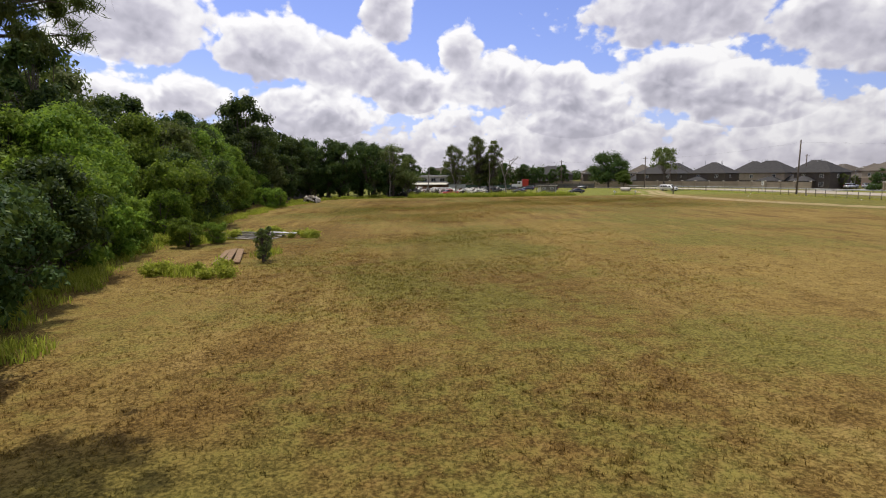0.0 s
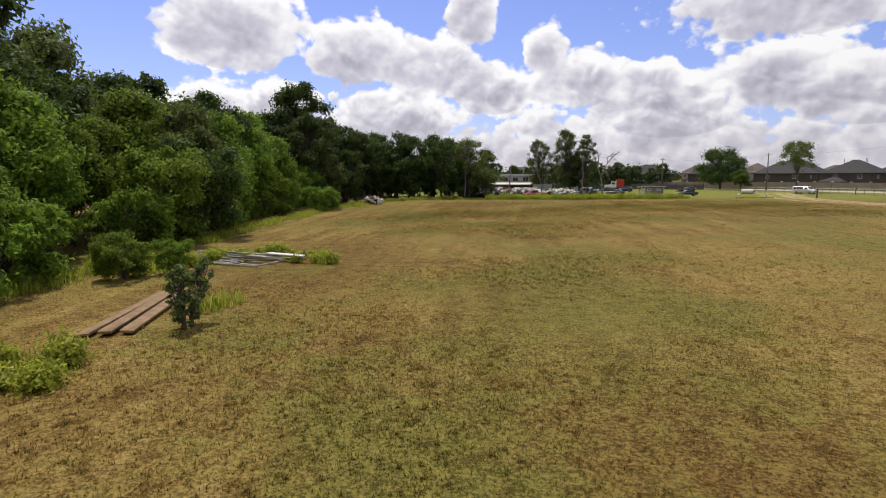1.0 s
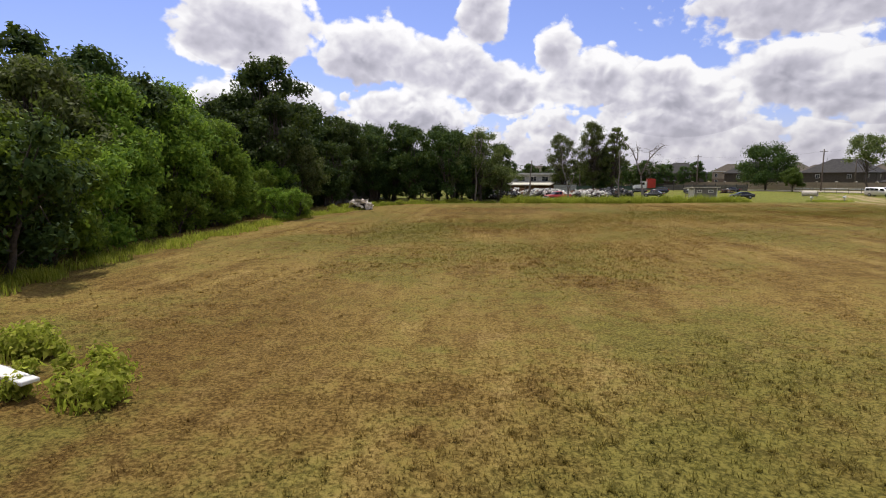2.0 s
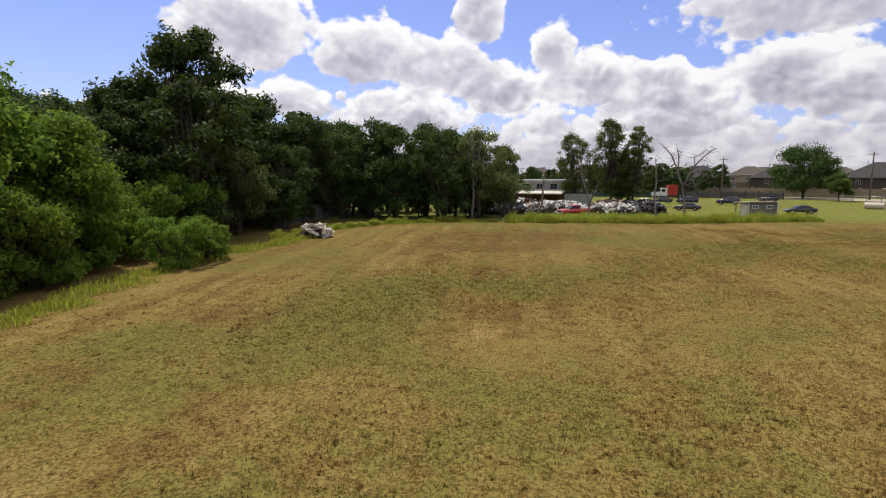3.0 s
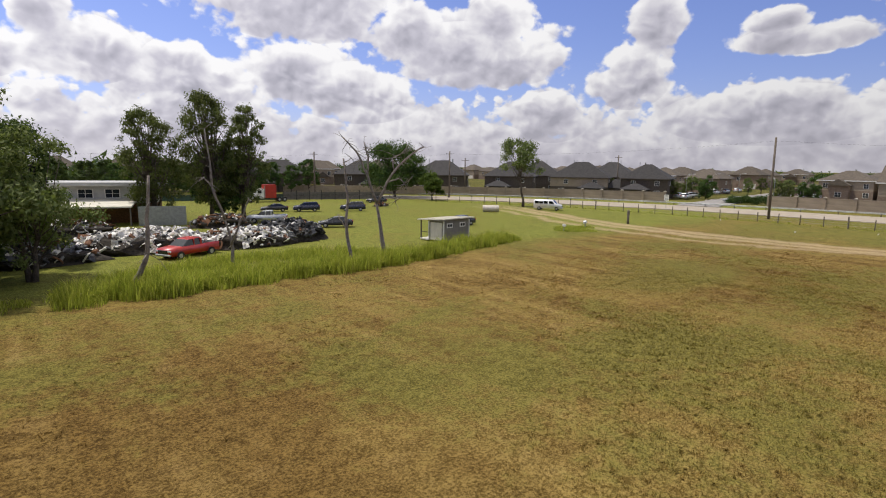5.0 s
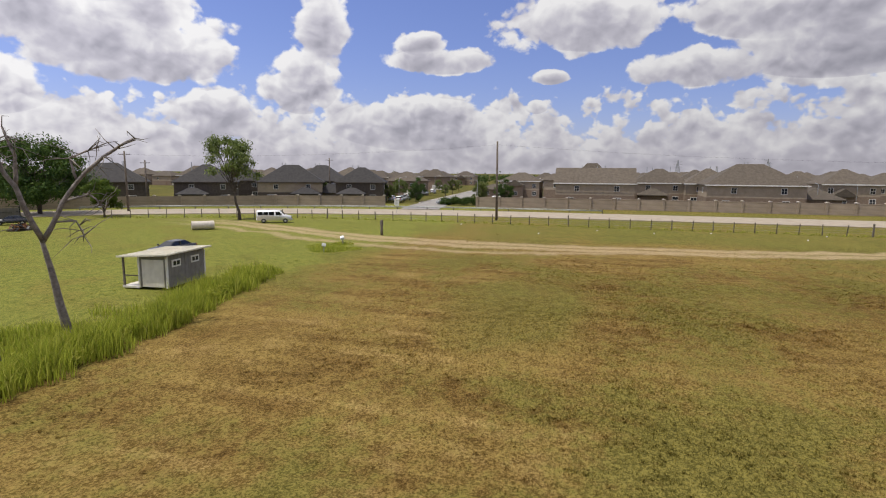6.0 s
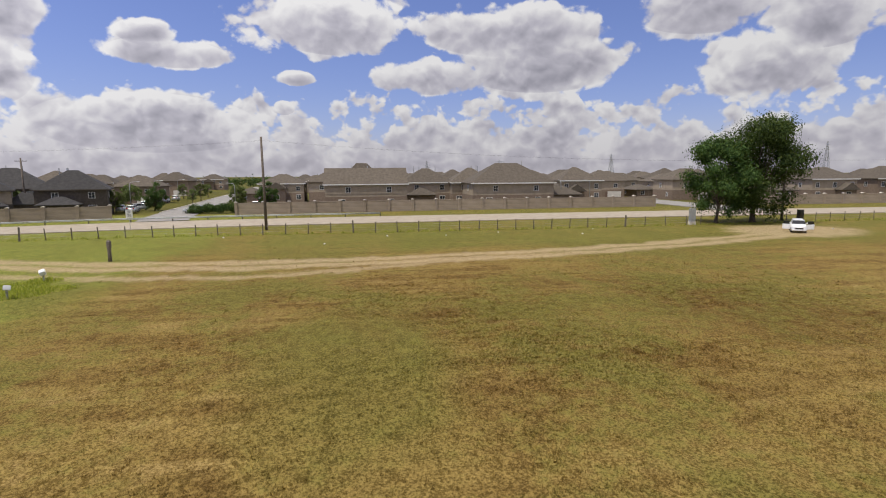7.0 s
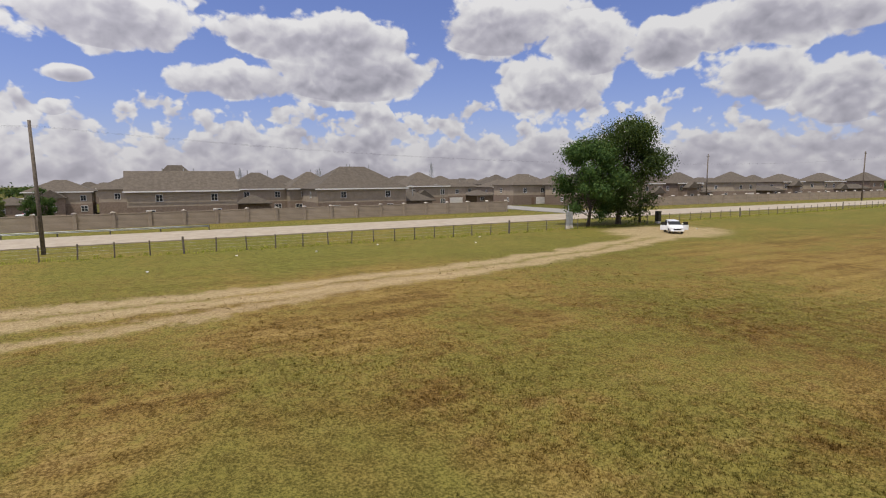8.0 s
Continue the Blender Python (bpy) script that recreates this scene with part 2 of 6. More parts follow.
def ground_surface(name, blades=False):
    mat = bpy.data.materials.new(name)
    mat.use_nodes = True
    n = Nodes(mat.node_tree)
    n.tree.nodes.clear()
    co = n.put("ShaderNodeTexCoord").outputs["Object"]
    sep = n.put("ShaderNodeSeparateXYZ", {0: co})
    x, y, _ = sep.outputs
    large, mid = n.noise(co, 0.045, 4.0, 0.6), n.noise(co, 0.16, 4.0, 0.62, 0.6)
    small, fine = n.noise(co, 1.3, 4.0, 0.65), n.noise(co, 11.0, 5.0, 0.75)
    tuft, clod = n.noise(co, 4.2, 3.0, 0.7, 0.4), n.noise(co, 0.5, 5.0, 0.68, 0.8)
    streak_co = n.put("ShaderNodeMapping", {"Vector": co, "Rotation": (0, 0, radians(-6)), "Scale": (1.0, 0.10, 1.0)}).outputs[0]
    streak = n.noise(streak_co, 0.62, 3.0, 0.55)
    # dry straw, brown thatch and green regrowth
    f = n.math("ADD", n.math("MULTIPLY", small, 0.20), n.math("ADD", n.math("MULTIPLY", fine, 0.60), n.math("MULTIPLY", tuft, 0.20)))
    straw = n.mix(n.smooth(f, 0.415, 0.59), (0.104, 0.067, 0.014), (0.318, 0.222, 0.068))
    brown = n.mix(n.smooth(f, 0.415, 0.60), (0.052, 0.028, 0.006), (0.200, 0.122, 0.033))
    green = n.mix(n.smooth(f, 0.415, 0.59), (0.054, 0.052, 0.009), (0.190, 0.165, 0.036))
    lush = n.mix(n.smooth(f, 0.415, 0.59), (0.072, 0.078, 0.012), (0.205, 0.190, 0.040))
    b = n.math("ADD", n.math("MULTIPLY", mid, 0.46), n.math("ADD", n.math("MULTIPLY", streak, 0.36), n.math("MULTIPLY", clod, 0.18)))
    color = n.mix(n.smooth(b, 0.43, 0.62, 0.0, 0.9), straw, brown)
    # bleached swaths where the cut grass lies thick
    pale = n.mix(n.smooth(f, 0.415, 0.59), (0.16, 0.098, 0.028), (0.44, 0.315, 0.125))
    swath = n.math("ADD", n.math("MULTIPLY", streak, -0.5), n.math("MULTIPLY", clod, 0.6))
    color = n.mix(n.smooth(swath, 0.06, 0.22, 0.0, 0.5), color, pale)
    gfac = n.math("ADD", n.math("MULTIPLY", large, 0.5), n.math("ADD", n.math("MULTIPLY", mid, -0.30), n.math("MULTIPLY", small, 0.26)))

    def patches(spots):
        out = 0.0
        for cx, cy, rx, ry in spots:
            px, py = n.math("DIVIDE", n.math("SUBTRACT", x, cx), rx), n.math("DIVIDE", n.math("SUBTRACT", y, cy), ry)
            r = n.math("ADD", n.math("MULTIPLY", px, px), n.math("MULTIPLY", py, py))
            r = n.math("ADD", r, n.math("MULTIPLY", n.math("SUBTRACT", mid, 0.5), 2.6))
            out = n.math("MAXIMUM", out, n.smooth(r, 1.9, -0.2))
        return out

    # brown, straw and green patches of the field
    color = n.mix(n.math("MULTIPLY", patches([(6, 32, 6, 9), (0, 19, 8, 6), (1, 131, 10, 8), (-1, 122, 10, 4), (-9, 60, 5, 12), (50, 108, 12, 6)]), 0.85), color, brown)
    color = n.mix(n.math("MULTIPLY", patches([(20, 117, 15, 11), (10, 96, 9, 8), (33, 131, 6, 4), (24, 40, 12, 14), (18, 60, 8, 16), (64, 104, 10, 8), (-2, 86, 9, 6)]), 0.75), color, straw)
    color = n.mix(n.math("MULTIPLY", patches([(42, 132, 10, 5), (-5, 14, 5, 4), (5, 50, 6, 10), (-8, 96, 5, 9), (60, 157, 8, 4)]), 0.8), color, green)
    # the far lawn beyond the weed strip and the verge by the road are greener
    jit = n.math("MULTIPLY", n.math("SUBTRACT", mid, 0.5), 26.0)
    lawn = n.smooth(n.math("ADD", y, n.math("MULTIPLY", jit, 0.4)), 148.0, 157.0)
    verge = n.smooth(n.math("ADD", x, jit), 68.0, 86.0)
    far = n.math("MAXIMUM", lawn, verge)
    beyond = n.math("MULTIPLY", n.smooth(x, 146.0, 136.0), n.smooth(y, 268.0, 256.0))
    far = n.math("MULTIPLY", far, beyond)
    color = n.mix(n.math("SUBTRACT", 0.9, n.math("MULTIPLY", beyond, 0.9)), color, n.mix(0.5, green, (0.03, 0.045, 0.01)))
    color = n.mix(n.math("ADD", n.smooth(gfac, 0.185, 0.31, 0.0, 0.85), n.math("MULTIPLY", far, 0.25), clamp=True), color, green)
    color = n.mix(n.math("MULTIPLY", far, n.smooth(mid, 0.36, 0.62, 0.25, 0.75)), color, lush)
    yard = n.math("MULTIPLY", n.math("MULTIPLY", lawn, beyond), n.smooth(mid, 0.34, 0.58, 0.5, 0.95))
    color = n.mix(yard, color, n.mix(n.smooth(f, 0.415, 0.59), (0.082, 0.098, 0.014), (0.245, 0.245, 0.050)))
    # worn dirt track along the fence
    ramp = n.put("ShaderNodeValToRGB", {0: n.math("DIVIDE", n.math("SUBTRACT", y, 40.0), 170.0)})
    ramp.color_ramp.interpolation = "B_SPLINE"
    els = ramp.color_ramp.elements
    stops = [(50, 92), (62, 87), (72, 84), (82, 80), (94, 76), (106, 73), (120, 71), (134, 70), (146, 69.5), (160, 72), (172, 77), (188, 84), (205, 86)]
    els[0].position, els[1].position = 0.0, 1.0
    for i, (yy, xx) in enumerate(stops):
        el = els[0] if i == 0 else els[-1] if i == len(stops) - 1 else els.new((yy - 40) / 170)
        el.position = (yy - 40) / 170
        el.color = ((xx - 60) / 40,) * 3 + (1,)
    centre = n.math("ADD", n.math("MULTIPLY", ramp.outputs[0], 40.0), 60.0)
    off = n.math("ABSOLUTE", n.math("SUBTRACT", n.math("SUBTRACT", x, centre), n.math("MULTIPLY", n.math("SUBTRACT", mid, 0.5), 5.0)))
    rut = n.math("ABSOLUTE", n.math("SUBTRACT", off, 1.5))
    wear = n.smooth(n.math("ADD", rut, n.math("MULTIPLY", n.math("SUBTRACT", small, 0.5), 3.0)), 2.1, 0.4)
    fork = n.math("ADD", n.math("SUBTRACT", x, centre), n.smooth(y, 108.0, 142.0, 0.0, 6.0))
    fork = n.math("ABSOLUTE", n.math("SUBTRACT", fork, n.math("MULTIPLY", n.math("SUBTRACT", mid, 0.5), 6.0)))
    side_wear = n.smooth(n.math("ADD", fork, n.math("MULTIPLY", n.math("SUBTRACT", small, 0.5), 3.0)), 1.6, 0.2)
    wear = n.math("MAXIMUM", wear, n.math("MULTIPLY", side_wear, n.smooth(y, 108.0, 118.0, 0.0, 0.85)))
    wear = n.math("MULTIPLY", wear, n.smooth(y, 56.0, 66.0))
    wear = n.math("MULTIPLY", wear, n.smooth(y, 205.0, 180.0))
    # bare parking patch by the big tree
    px, py = n.math("DIVIDE", n.math("SUBTRACT", x, 86.0), 9.0), n.math("DIVIDE", n.math("SUBTRACT", y, 70.0), 11.0)
    park = n.math("ADD", n.math("ADD", n.math("MULTIPLY", px, px), n.math("MULTIPLY", py, py)), n.math("MULTIPLY", n.math("SUBTRACT", mid, 0.5), 1.6))
    wear = n.math("MAXIMUM", wear, n.smooth(park, 1.1, 0.4))
    dirt = n.mix(n.smooth(f, 0.415, 0.59), (0.27, 0.195, 0.10), (0.46, 0.355, 0.21))
    color = n.mix(n.math("MULTIPLY", wear, 0.78), color, dirt)
    if blades:
        rnd = n.put("ShaderNodeNewGeometry").outputs["Random Per Island"]
        color = n.put("ShaderNodeHueSaturation", {"Color": color, "Value": n.smooth(rnd, 0.0, 1.0, 0.9, 1.7)}).outputs[0]
    p = n.put("ShaderNodeBsdfPrincipled", {"Base Color": color, "Roughness": 0.95, "Specular IOR Level": 0.1})
    hgt = n.math("ADD", n.math("MULTIPLY", small, 0.35), n.math("ADD", n.math("MULTIPLY", fine, 0.5), n.math("MULTIPLY", tuft, 0.3)))
    bp = n.put("ShaderNodeBump", {"Strength": 0.8, "Distance": 0.10, "Height": hgt})
    if blades:
        t = n.put("ShaderNodeBsdfTranslucent", {"Color": color})
        shader = n.put("ShaderNodeMixShader", {0: 0.5, 1: p.outputs[0], 2: t.outputs[0]})
    else:
        n.link(bp.outputs[0], p.inputs["Normal"])
        shader = p
    n.put("ShaderNodeOutputMaterial", {"Surface": shader.outputs[0]})
    return mat


M_GROUND = ground_surface("mown_grass")
M_BLADE = ground_surface("mown_grass_blades", True)
M_ROAD = surface("concrete_road", (0.28, 0.232, 0.170), (0.39, 0.33, 0.25), 0.6, 0.9, 8, 0.1)
M_STREET = surface("street_concrete", (0.20, 0.185, 0.165), (0.30, 0.28, 0.25), 0.6, 0.9, 8, 0.1)
M_WALL = surface("precast_wall", (0.26, 0.205, 0.15), (0.37, 0.30, 0.225), 1.2, 0.9, 14, 0.5, per_object=0.06)
M_CAP = surface("cast_stone_cap", (0.50, 0.44, 0.38), (0.64, 0.58, 0.50), 2, 0.85, 20, 0.2)
M_SHINGLE = surface("roof_shingles", (0.066, 0.053, 0.038), (0.116, 0.094, 0.070), 1.6, 0.95, 9, 0.6, per_object=0.12)
# cloud shade over the north houses, put into their roof and brick colours
M_SHINGLE_SHADE = surface("cloud_shaded_shingles", (0.026, 0.024, 0.023), (0.050, 0.046, 0.043), 1.6, 0.95, 9, 0.6, per_object=0.12)
M_BRICK_SHADE = surface("cloud_shaded_brick", (0.060, 0.048, 0.038), (0.105, 0.084, 0.066), 2.5, 0.9, 16, 0.4, per_object=0.10)
M_BRICK = surface("tan_brick", (0.16, 0.115, 0.082), (0.25, 0.185, 0.135), 2.5, 0.9, 16, 0.4, per_object=0.10)
M_SIDING = surface("beige_siding", (0.29, 0.232, 0.165), (0.38, 0.31, 0.23), 1.0, 0.8, 12, 0.2, per_object=0.08)
M_TRIM = surface("white_trim", (0.62, 0.60, 0.56), (0.76, 0.74, 0.70), 2, 0.7, 20, 0.1)
M_GARAGE = surface("garage_door_paint", (0.52, 0.49, 0.44), (0.66, 0.62, 0.56), 1.5, 0.7, 20, 0.1)
M_PANE = glass_dark("window_glass", (0.03, 0.035, 0.04))
M_DOOR = surface("painted_door", (0.10, 0.06, 0.04), (0.18, 0.11, 0.07), 3, 0.6, 30, 0.2)
M_BARK = surface("bark", (0.045, 0.034, 0.025), (0.14, 0.11, 0.085), 5, 0.95, 22, 0.9, dist=0.04)
M_DEADWOOD = surface("dead_wood", (0.12, 0.10, 0.085), (0.30, 0.26, 0.225), 4, 0.9, 25, 0.7)
M_LEAF_BRIGHT = leaf_surface("bright_leaves", (0.065, 0.125, 0.013), (0.20, 0.30, 0.035), (0.26, 0.31, 0.05), 0.45)
M_LEAF_DARK = leaf_surface("dark_leaves", (0.020, 0.041, 0.011), (0.062, 0.102, 0.023), (0.12, 0.15, 0.04), 0.18)
M_LEAF_MID = leaf_surface("mid_green_leaves", (0.036, 0.072, 0.013), (0.11, 0.175, 0.03), (0.16, 0.20, 0.045), 0.32)
M_LEAF_OLIVE = leaf_surface("olive_leaves", (0.062, 0.082, 0.026), (0.165, 0.19, 0.066), (0.20, 0.20, 0.09), 0.3)
M_NEEDLE = leaf_surface("pine_needles", (0.035, 0.055, 0.02), (0.08, 0.11, 0.035), (0.12, 0.13, 0.05), 0.2)
M_WEED = leaf_surface("tall_weeds", (0.185, 0.205, 0.02), (0.42, 0.41, 0.06), (0.50, 0.42, 0.13), 0.55, vary=False)
M_DRY = leaf_surface("dry_stems", (0.13, 0.080, 0.028), (0.30, 0.205, 0.09), (0.14, 0.15, 0.04), 0.2)
M_POST = surface("weathered_post", (0.09, 0.075, 0.06), (0.20, 0.17, 0.14), 5, 0.9, 30, 0.6)
M_POLE = surface("utility_pole_wood", (0.075, 0.058, 0.046), (0.19, 0.155, 0.12), 3, 0.9, 30, 0.5)
M_STEEL = surface("galvanised_steel", (0.30, 0.31, 0.31), (0.48, 0.49, 0.48), 3, 0.5, 30, 0.1, metal=0.6)
M_RUST = surface("rusty_steel", (0.10, 0.045, 0.02), (0.24, 0.11, 0.05), 4, 0.85, 25, 0.4)
M_BLACK = surface("dark_paint", (0.012, 0.012, 0.014), (0.028, 0.028, 0.032), 2, 0.28, 30, 0.02, coat=0.4)
M_NAVY = surface("navy_paint", (0.010, 0.012, 0.03), (0.02, 0.024, 0.05), 2, 0.25, 30, 0.02, coat=0.4)
M_WHITE = surface("white_car_paint", (0.70, 0.70, 0.69), (0.80, 0.80, 0.79), 2, 0.3, 30, 0.02, coat=0.4)
M_SILVER = surface("silver_car_paint", (0.42, 0.43, 0.44), (0.54, 0.55, 0.56), 2, 0.3, 30, 0.02, metal=0.4, coat=0.3)
M_RED = surface("red_paint", (0.36, 0.018, 0.012), (0.52, 0.035, 0.02), 2, 0.35, 30, 0.03, coat=0.3)
M_TYRE = surface("tyre_rubber", (0.012, 0.012, 0.012), (0.03, 0.03, 0.03), 8, 0.9, 60, 0.2)
M_RIM = surface("wheel_rim", (0.35, 0.35, 0.36), (0.55, 0.55, 0.56), 8, 0.4, 60, 0.05, metal=0.7)
M_CARGLASS = glass_dark("car_glass", (0.015, 0.018, 0.02))
M_LAMP = surface("headlight_lens", (0.55, 0.56, 0.58), (0.75, 0.76, 0.78), 8, 0.15, 40, 0.0)
M_TAIL = surface("tail_light_lens", (0.35, 0.02, 0.015), (0.45, 0.03, 0.02), 8, 0.2, 40, 0.0)


# ---- mesh helpers ----
def mesh_ob(name, verts, faces, material, parent=None, smooth=False, label=""):
    me = bpy.data.meshes.new(name)
    me.from_pydata([tuple(v) for v in verts], [], faces)
    me.update()
    if smooth:
        me.polygons.foreach_set("use_smooth", [True] * len(me.polygons))
    me.materials.append(material)
    ob = new(name, me)
    ob.parent = parent
    if label:
        tagged(ob, label)
    return ob


def part(name, bm, material, parent=None, label="", smooth=False):
    """Links a bmesh as one mesh object under a thing or a part."""
    bmesh.ops.recalc_face_normals(bm, faces=bm.faces)
    me = bpy.data.meshes.new(name)
    bm.to_mesh(me)
    bm.free()
    if smooth:
        me.polygons.foreach_set("use_smooth", [True] * len(me.polygons))
    me.materials.append(material)
    ob = new(name, me)
    ob.parent = parent
    if label:
        tagged(ob, label)
    return ob


def thing(name, label, category, group="", kind=""):
    return tagged(new(name), label, category, group, kind)


def add_box(bm, lo, hi, bevel=0.0, m=None):
    lo, hi = Vector(lo), Vector(hi)
    made = bmesh.ops.create_cube(bm, size=1.0)["verts"]
    for v in made:
        v.co = Vector((lo[i] + (v.co[i] + 0.5) * (hi[i] - lo[i]) for i in range(3)))
    if bevel:
        edges = list({e for v in made for e in v.link_edges})
        made = list({v for f in bmesh.ops.bevel(bm, geom=edges, offset=bevel, segments=1, affect="EDGES")["faces"] for v in f.verts} | {v for v in made if v.is_valid})
    if m is not None:
        bmesh.ops.transform(bm, matrix=m, verts=made)
    return made


def box(lo, hi, bevel=0.0, m=None):
    bm = bmesh.new()
    add_box(bm, lo, hi, bevel, m)
    return bm


def prism(points, depth0, depth1, axis="y", inset=0.0):
    """A side profile of (u, z) points drawn out along an axis; upper points may lean in by inset."""
    bm = bmesh.new()
    zs = [p[1] for p in points]
    top, low = max(zs), min(zs)
    rings = []
    for d, s in ((depth0, 1), (depth1, -1)):
        ring = []
        for u, z in points:
            lean = inset * (z - low) / max(top - low, 1e-6) * s
            ring.append(bm.verts.new((u, d + lean, z) if axis == "y" else (d + lean, u, z)))
        rings.append(ring)
    k = len(points)
    bm.faces.new(rings[0])
    bm.faces.new(rings[1][::-1])
    for i in range(k):
        j = (i + 1) % k
        bm.faces.new((rings[0][i], rings[0][j], rings[1][j], rings[1][i]))
    return bm


def tube_data(points, radii, sides=7):
    """Vertices and faces of a tapered tube along points."""
    verts, faces = [], []
    pts = [Vector(p) for p in points]
    for i, p in enumerate(pts):
        d = (pts[min(i + 1, len(pts) - 1)] - pts[max(i - 1, 0)]).normalized()
        a = d.orthogonal().normalized()
        if i and verts:
            a = (last - d * last.dot(d)).normalized()
        last = a
        b = d.cross(a)
        for k in range(sides):
            t = 2 * math.pi * k / sides
            verts.append(p + (a * math.cos(t) + b * math.sin(t)) * radii[i])
    for i in range(len(pts) - 1):
        for k in range(sides):
            j = (k + 1) % sides
            faces.append((i * sides + k, i * sides + j, (i + 1) * sides + j, (i + 1) * sides + k))
    faces.append(tuple(range(sides))[::-1])
    faces.append(tuple((len(pts) - 1) * sides + k for k in range(sides)))
    return verts, faces


def merge(sets):
    verts, faces = [], []
    for v, f in sets:
        o = len(verts)
        verts.extend(v)
        faces.extend(tuple(i + o for i in face) for face in f)
    return verts, faces


def tube(name, points, radii, material, parent=None, sides=7, label=""):
    v, f = tube_data(points, radii, sides)
    return mesh_ob(name, v, f, material, parent, True, label)


def cylinder(r0, r1, p0, p1, sides=16):
    v, f = tube_data([p0, p1], [r0, r1], sides)
    bm = bmesh.new()
    vs = [bm.verts.new(p) for p in v]
    for face in f:
        bm.faces.new([vs[i] for i in face])
    return bm


# ---- ground, roads, verge ----
def ground_sheet():
    xs = sorted({*np.linspace(-60, 150, 43).round(2), *[-2500, -900, -350, -150, 250, 450, 900, 2500]})
    ys = sorted({*np.linspace(-20, 260, 57).round(2), *[-2500, -900, -300, -100, 350, 600, 1100, 2500]})
    verts = []
    for yy in ys:
        for xx in xs:
            inside = -55 < xx < 92 and -15 < yy < 250
            z = (noise.noise(Vector((xx * 0.11, yy * 0.11, 0.3))) * 0.07 + noise.noise(Vector((xx * 0.31, yy * 0.31, 5.3))) * 0.025) if inside else 0.0
            verts.append((xx, yy, z - 0.03 if inside else -0.03))
    w = len(xs)
    faces = [(j * w + i, j * w + i + 1, (j + 1) * w + i + 1, (j + 1) * w + i) for j in range(len(ys) - 1) for i in range(w - 1)]
    ob = mesh_ob("ground", verts, faces, M_GROUND, smooth=True)
    return tagged(ob, "flat mown field of dry brown and green grass", "ground", kind="structure")


ground_sheet()


def offset_line(points, d):
    """A plan polyline moved sideways by d metres (to its right)."""
    out = []
    for i, p in enumerate(points):
        a, b = Vector(points[max(i - 1, 0)]), Vector(points[min(i + 1, len(points) - 1)])
        t = (b - a).normalized()
        out.append((p[0] + t.y * d, p[1] - t.x * d))
    return out


def smooth_line(points, step=6.0):
    """A Catmull-Rom line through plan points."""
    out = []
    p = [Vector(q) for q in points]
    p = [p[0] * 2 - p[1], *p, p[-1] * 2 - p[-2]]
    for i in range(1, len(p) - 2):
        k = max(2, int((p[i + 1] - p[i]).length / step))
        for s in range(k):
            t = s / k
            q = 0.5 * ((2 * p[i]) + (p[i + 1] - p[i - 1]) * t + (2 * p[i - 1] - 5 * p[i] + 4 * p[i + 1] - p[i + 2]) * t * t
                       + (3 * p[i] - p[i - 1] - 3 * p[i + 1] + p[i + 2]) * t ** 3)
            out.append((q.x, q.y))
    out.append(tuple(p[-2]))
    return out


def strip(name, line, d0, d1, z0, z1, material, label, category, kind="structure"):
    """A band with real thickness along a plan line."""
    a, b = offset_line(line, d0), offset_line(line, d1)
    verts, faces = [], []
    for p, q in zip(a, b):
        verts += [(*p, z0), (*p, z1), (*q, z1), (*q, z0)]
    for i in range(len(line) - 1):
        o = i * 4
        for k in range(3):
            faces.append((o + k, o + k + 4, o + k + 5, o + k + 1))
    return tagged(mesh_ob(name, verts, faces, material, smooth=False), label, category, kind=kind)


ROAD = smooth_line([(113, -420), (116, -150), (118, -20), (119.5, 60), (119, 120), (116, 165), (106, 200), (88, 228), (55, 248), (0, 258), (-120, 266)])
strip("road", ROAD, -7.2, 7.2, -0.2, 0.10, M_ROAD, "pale sunlit concrete road beside the field", "road")
FENCE = smooth_line([(104, -60), (100, 20), (96.5, 80), (96, 120), (96.5, 160), (93, 190), (82, 212)], 2.0)


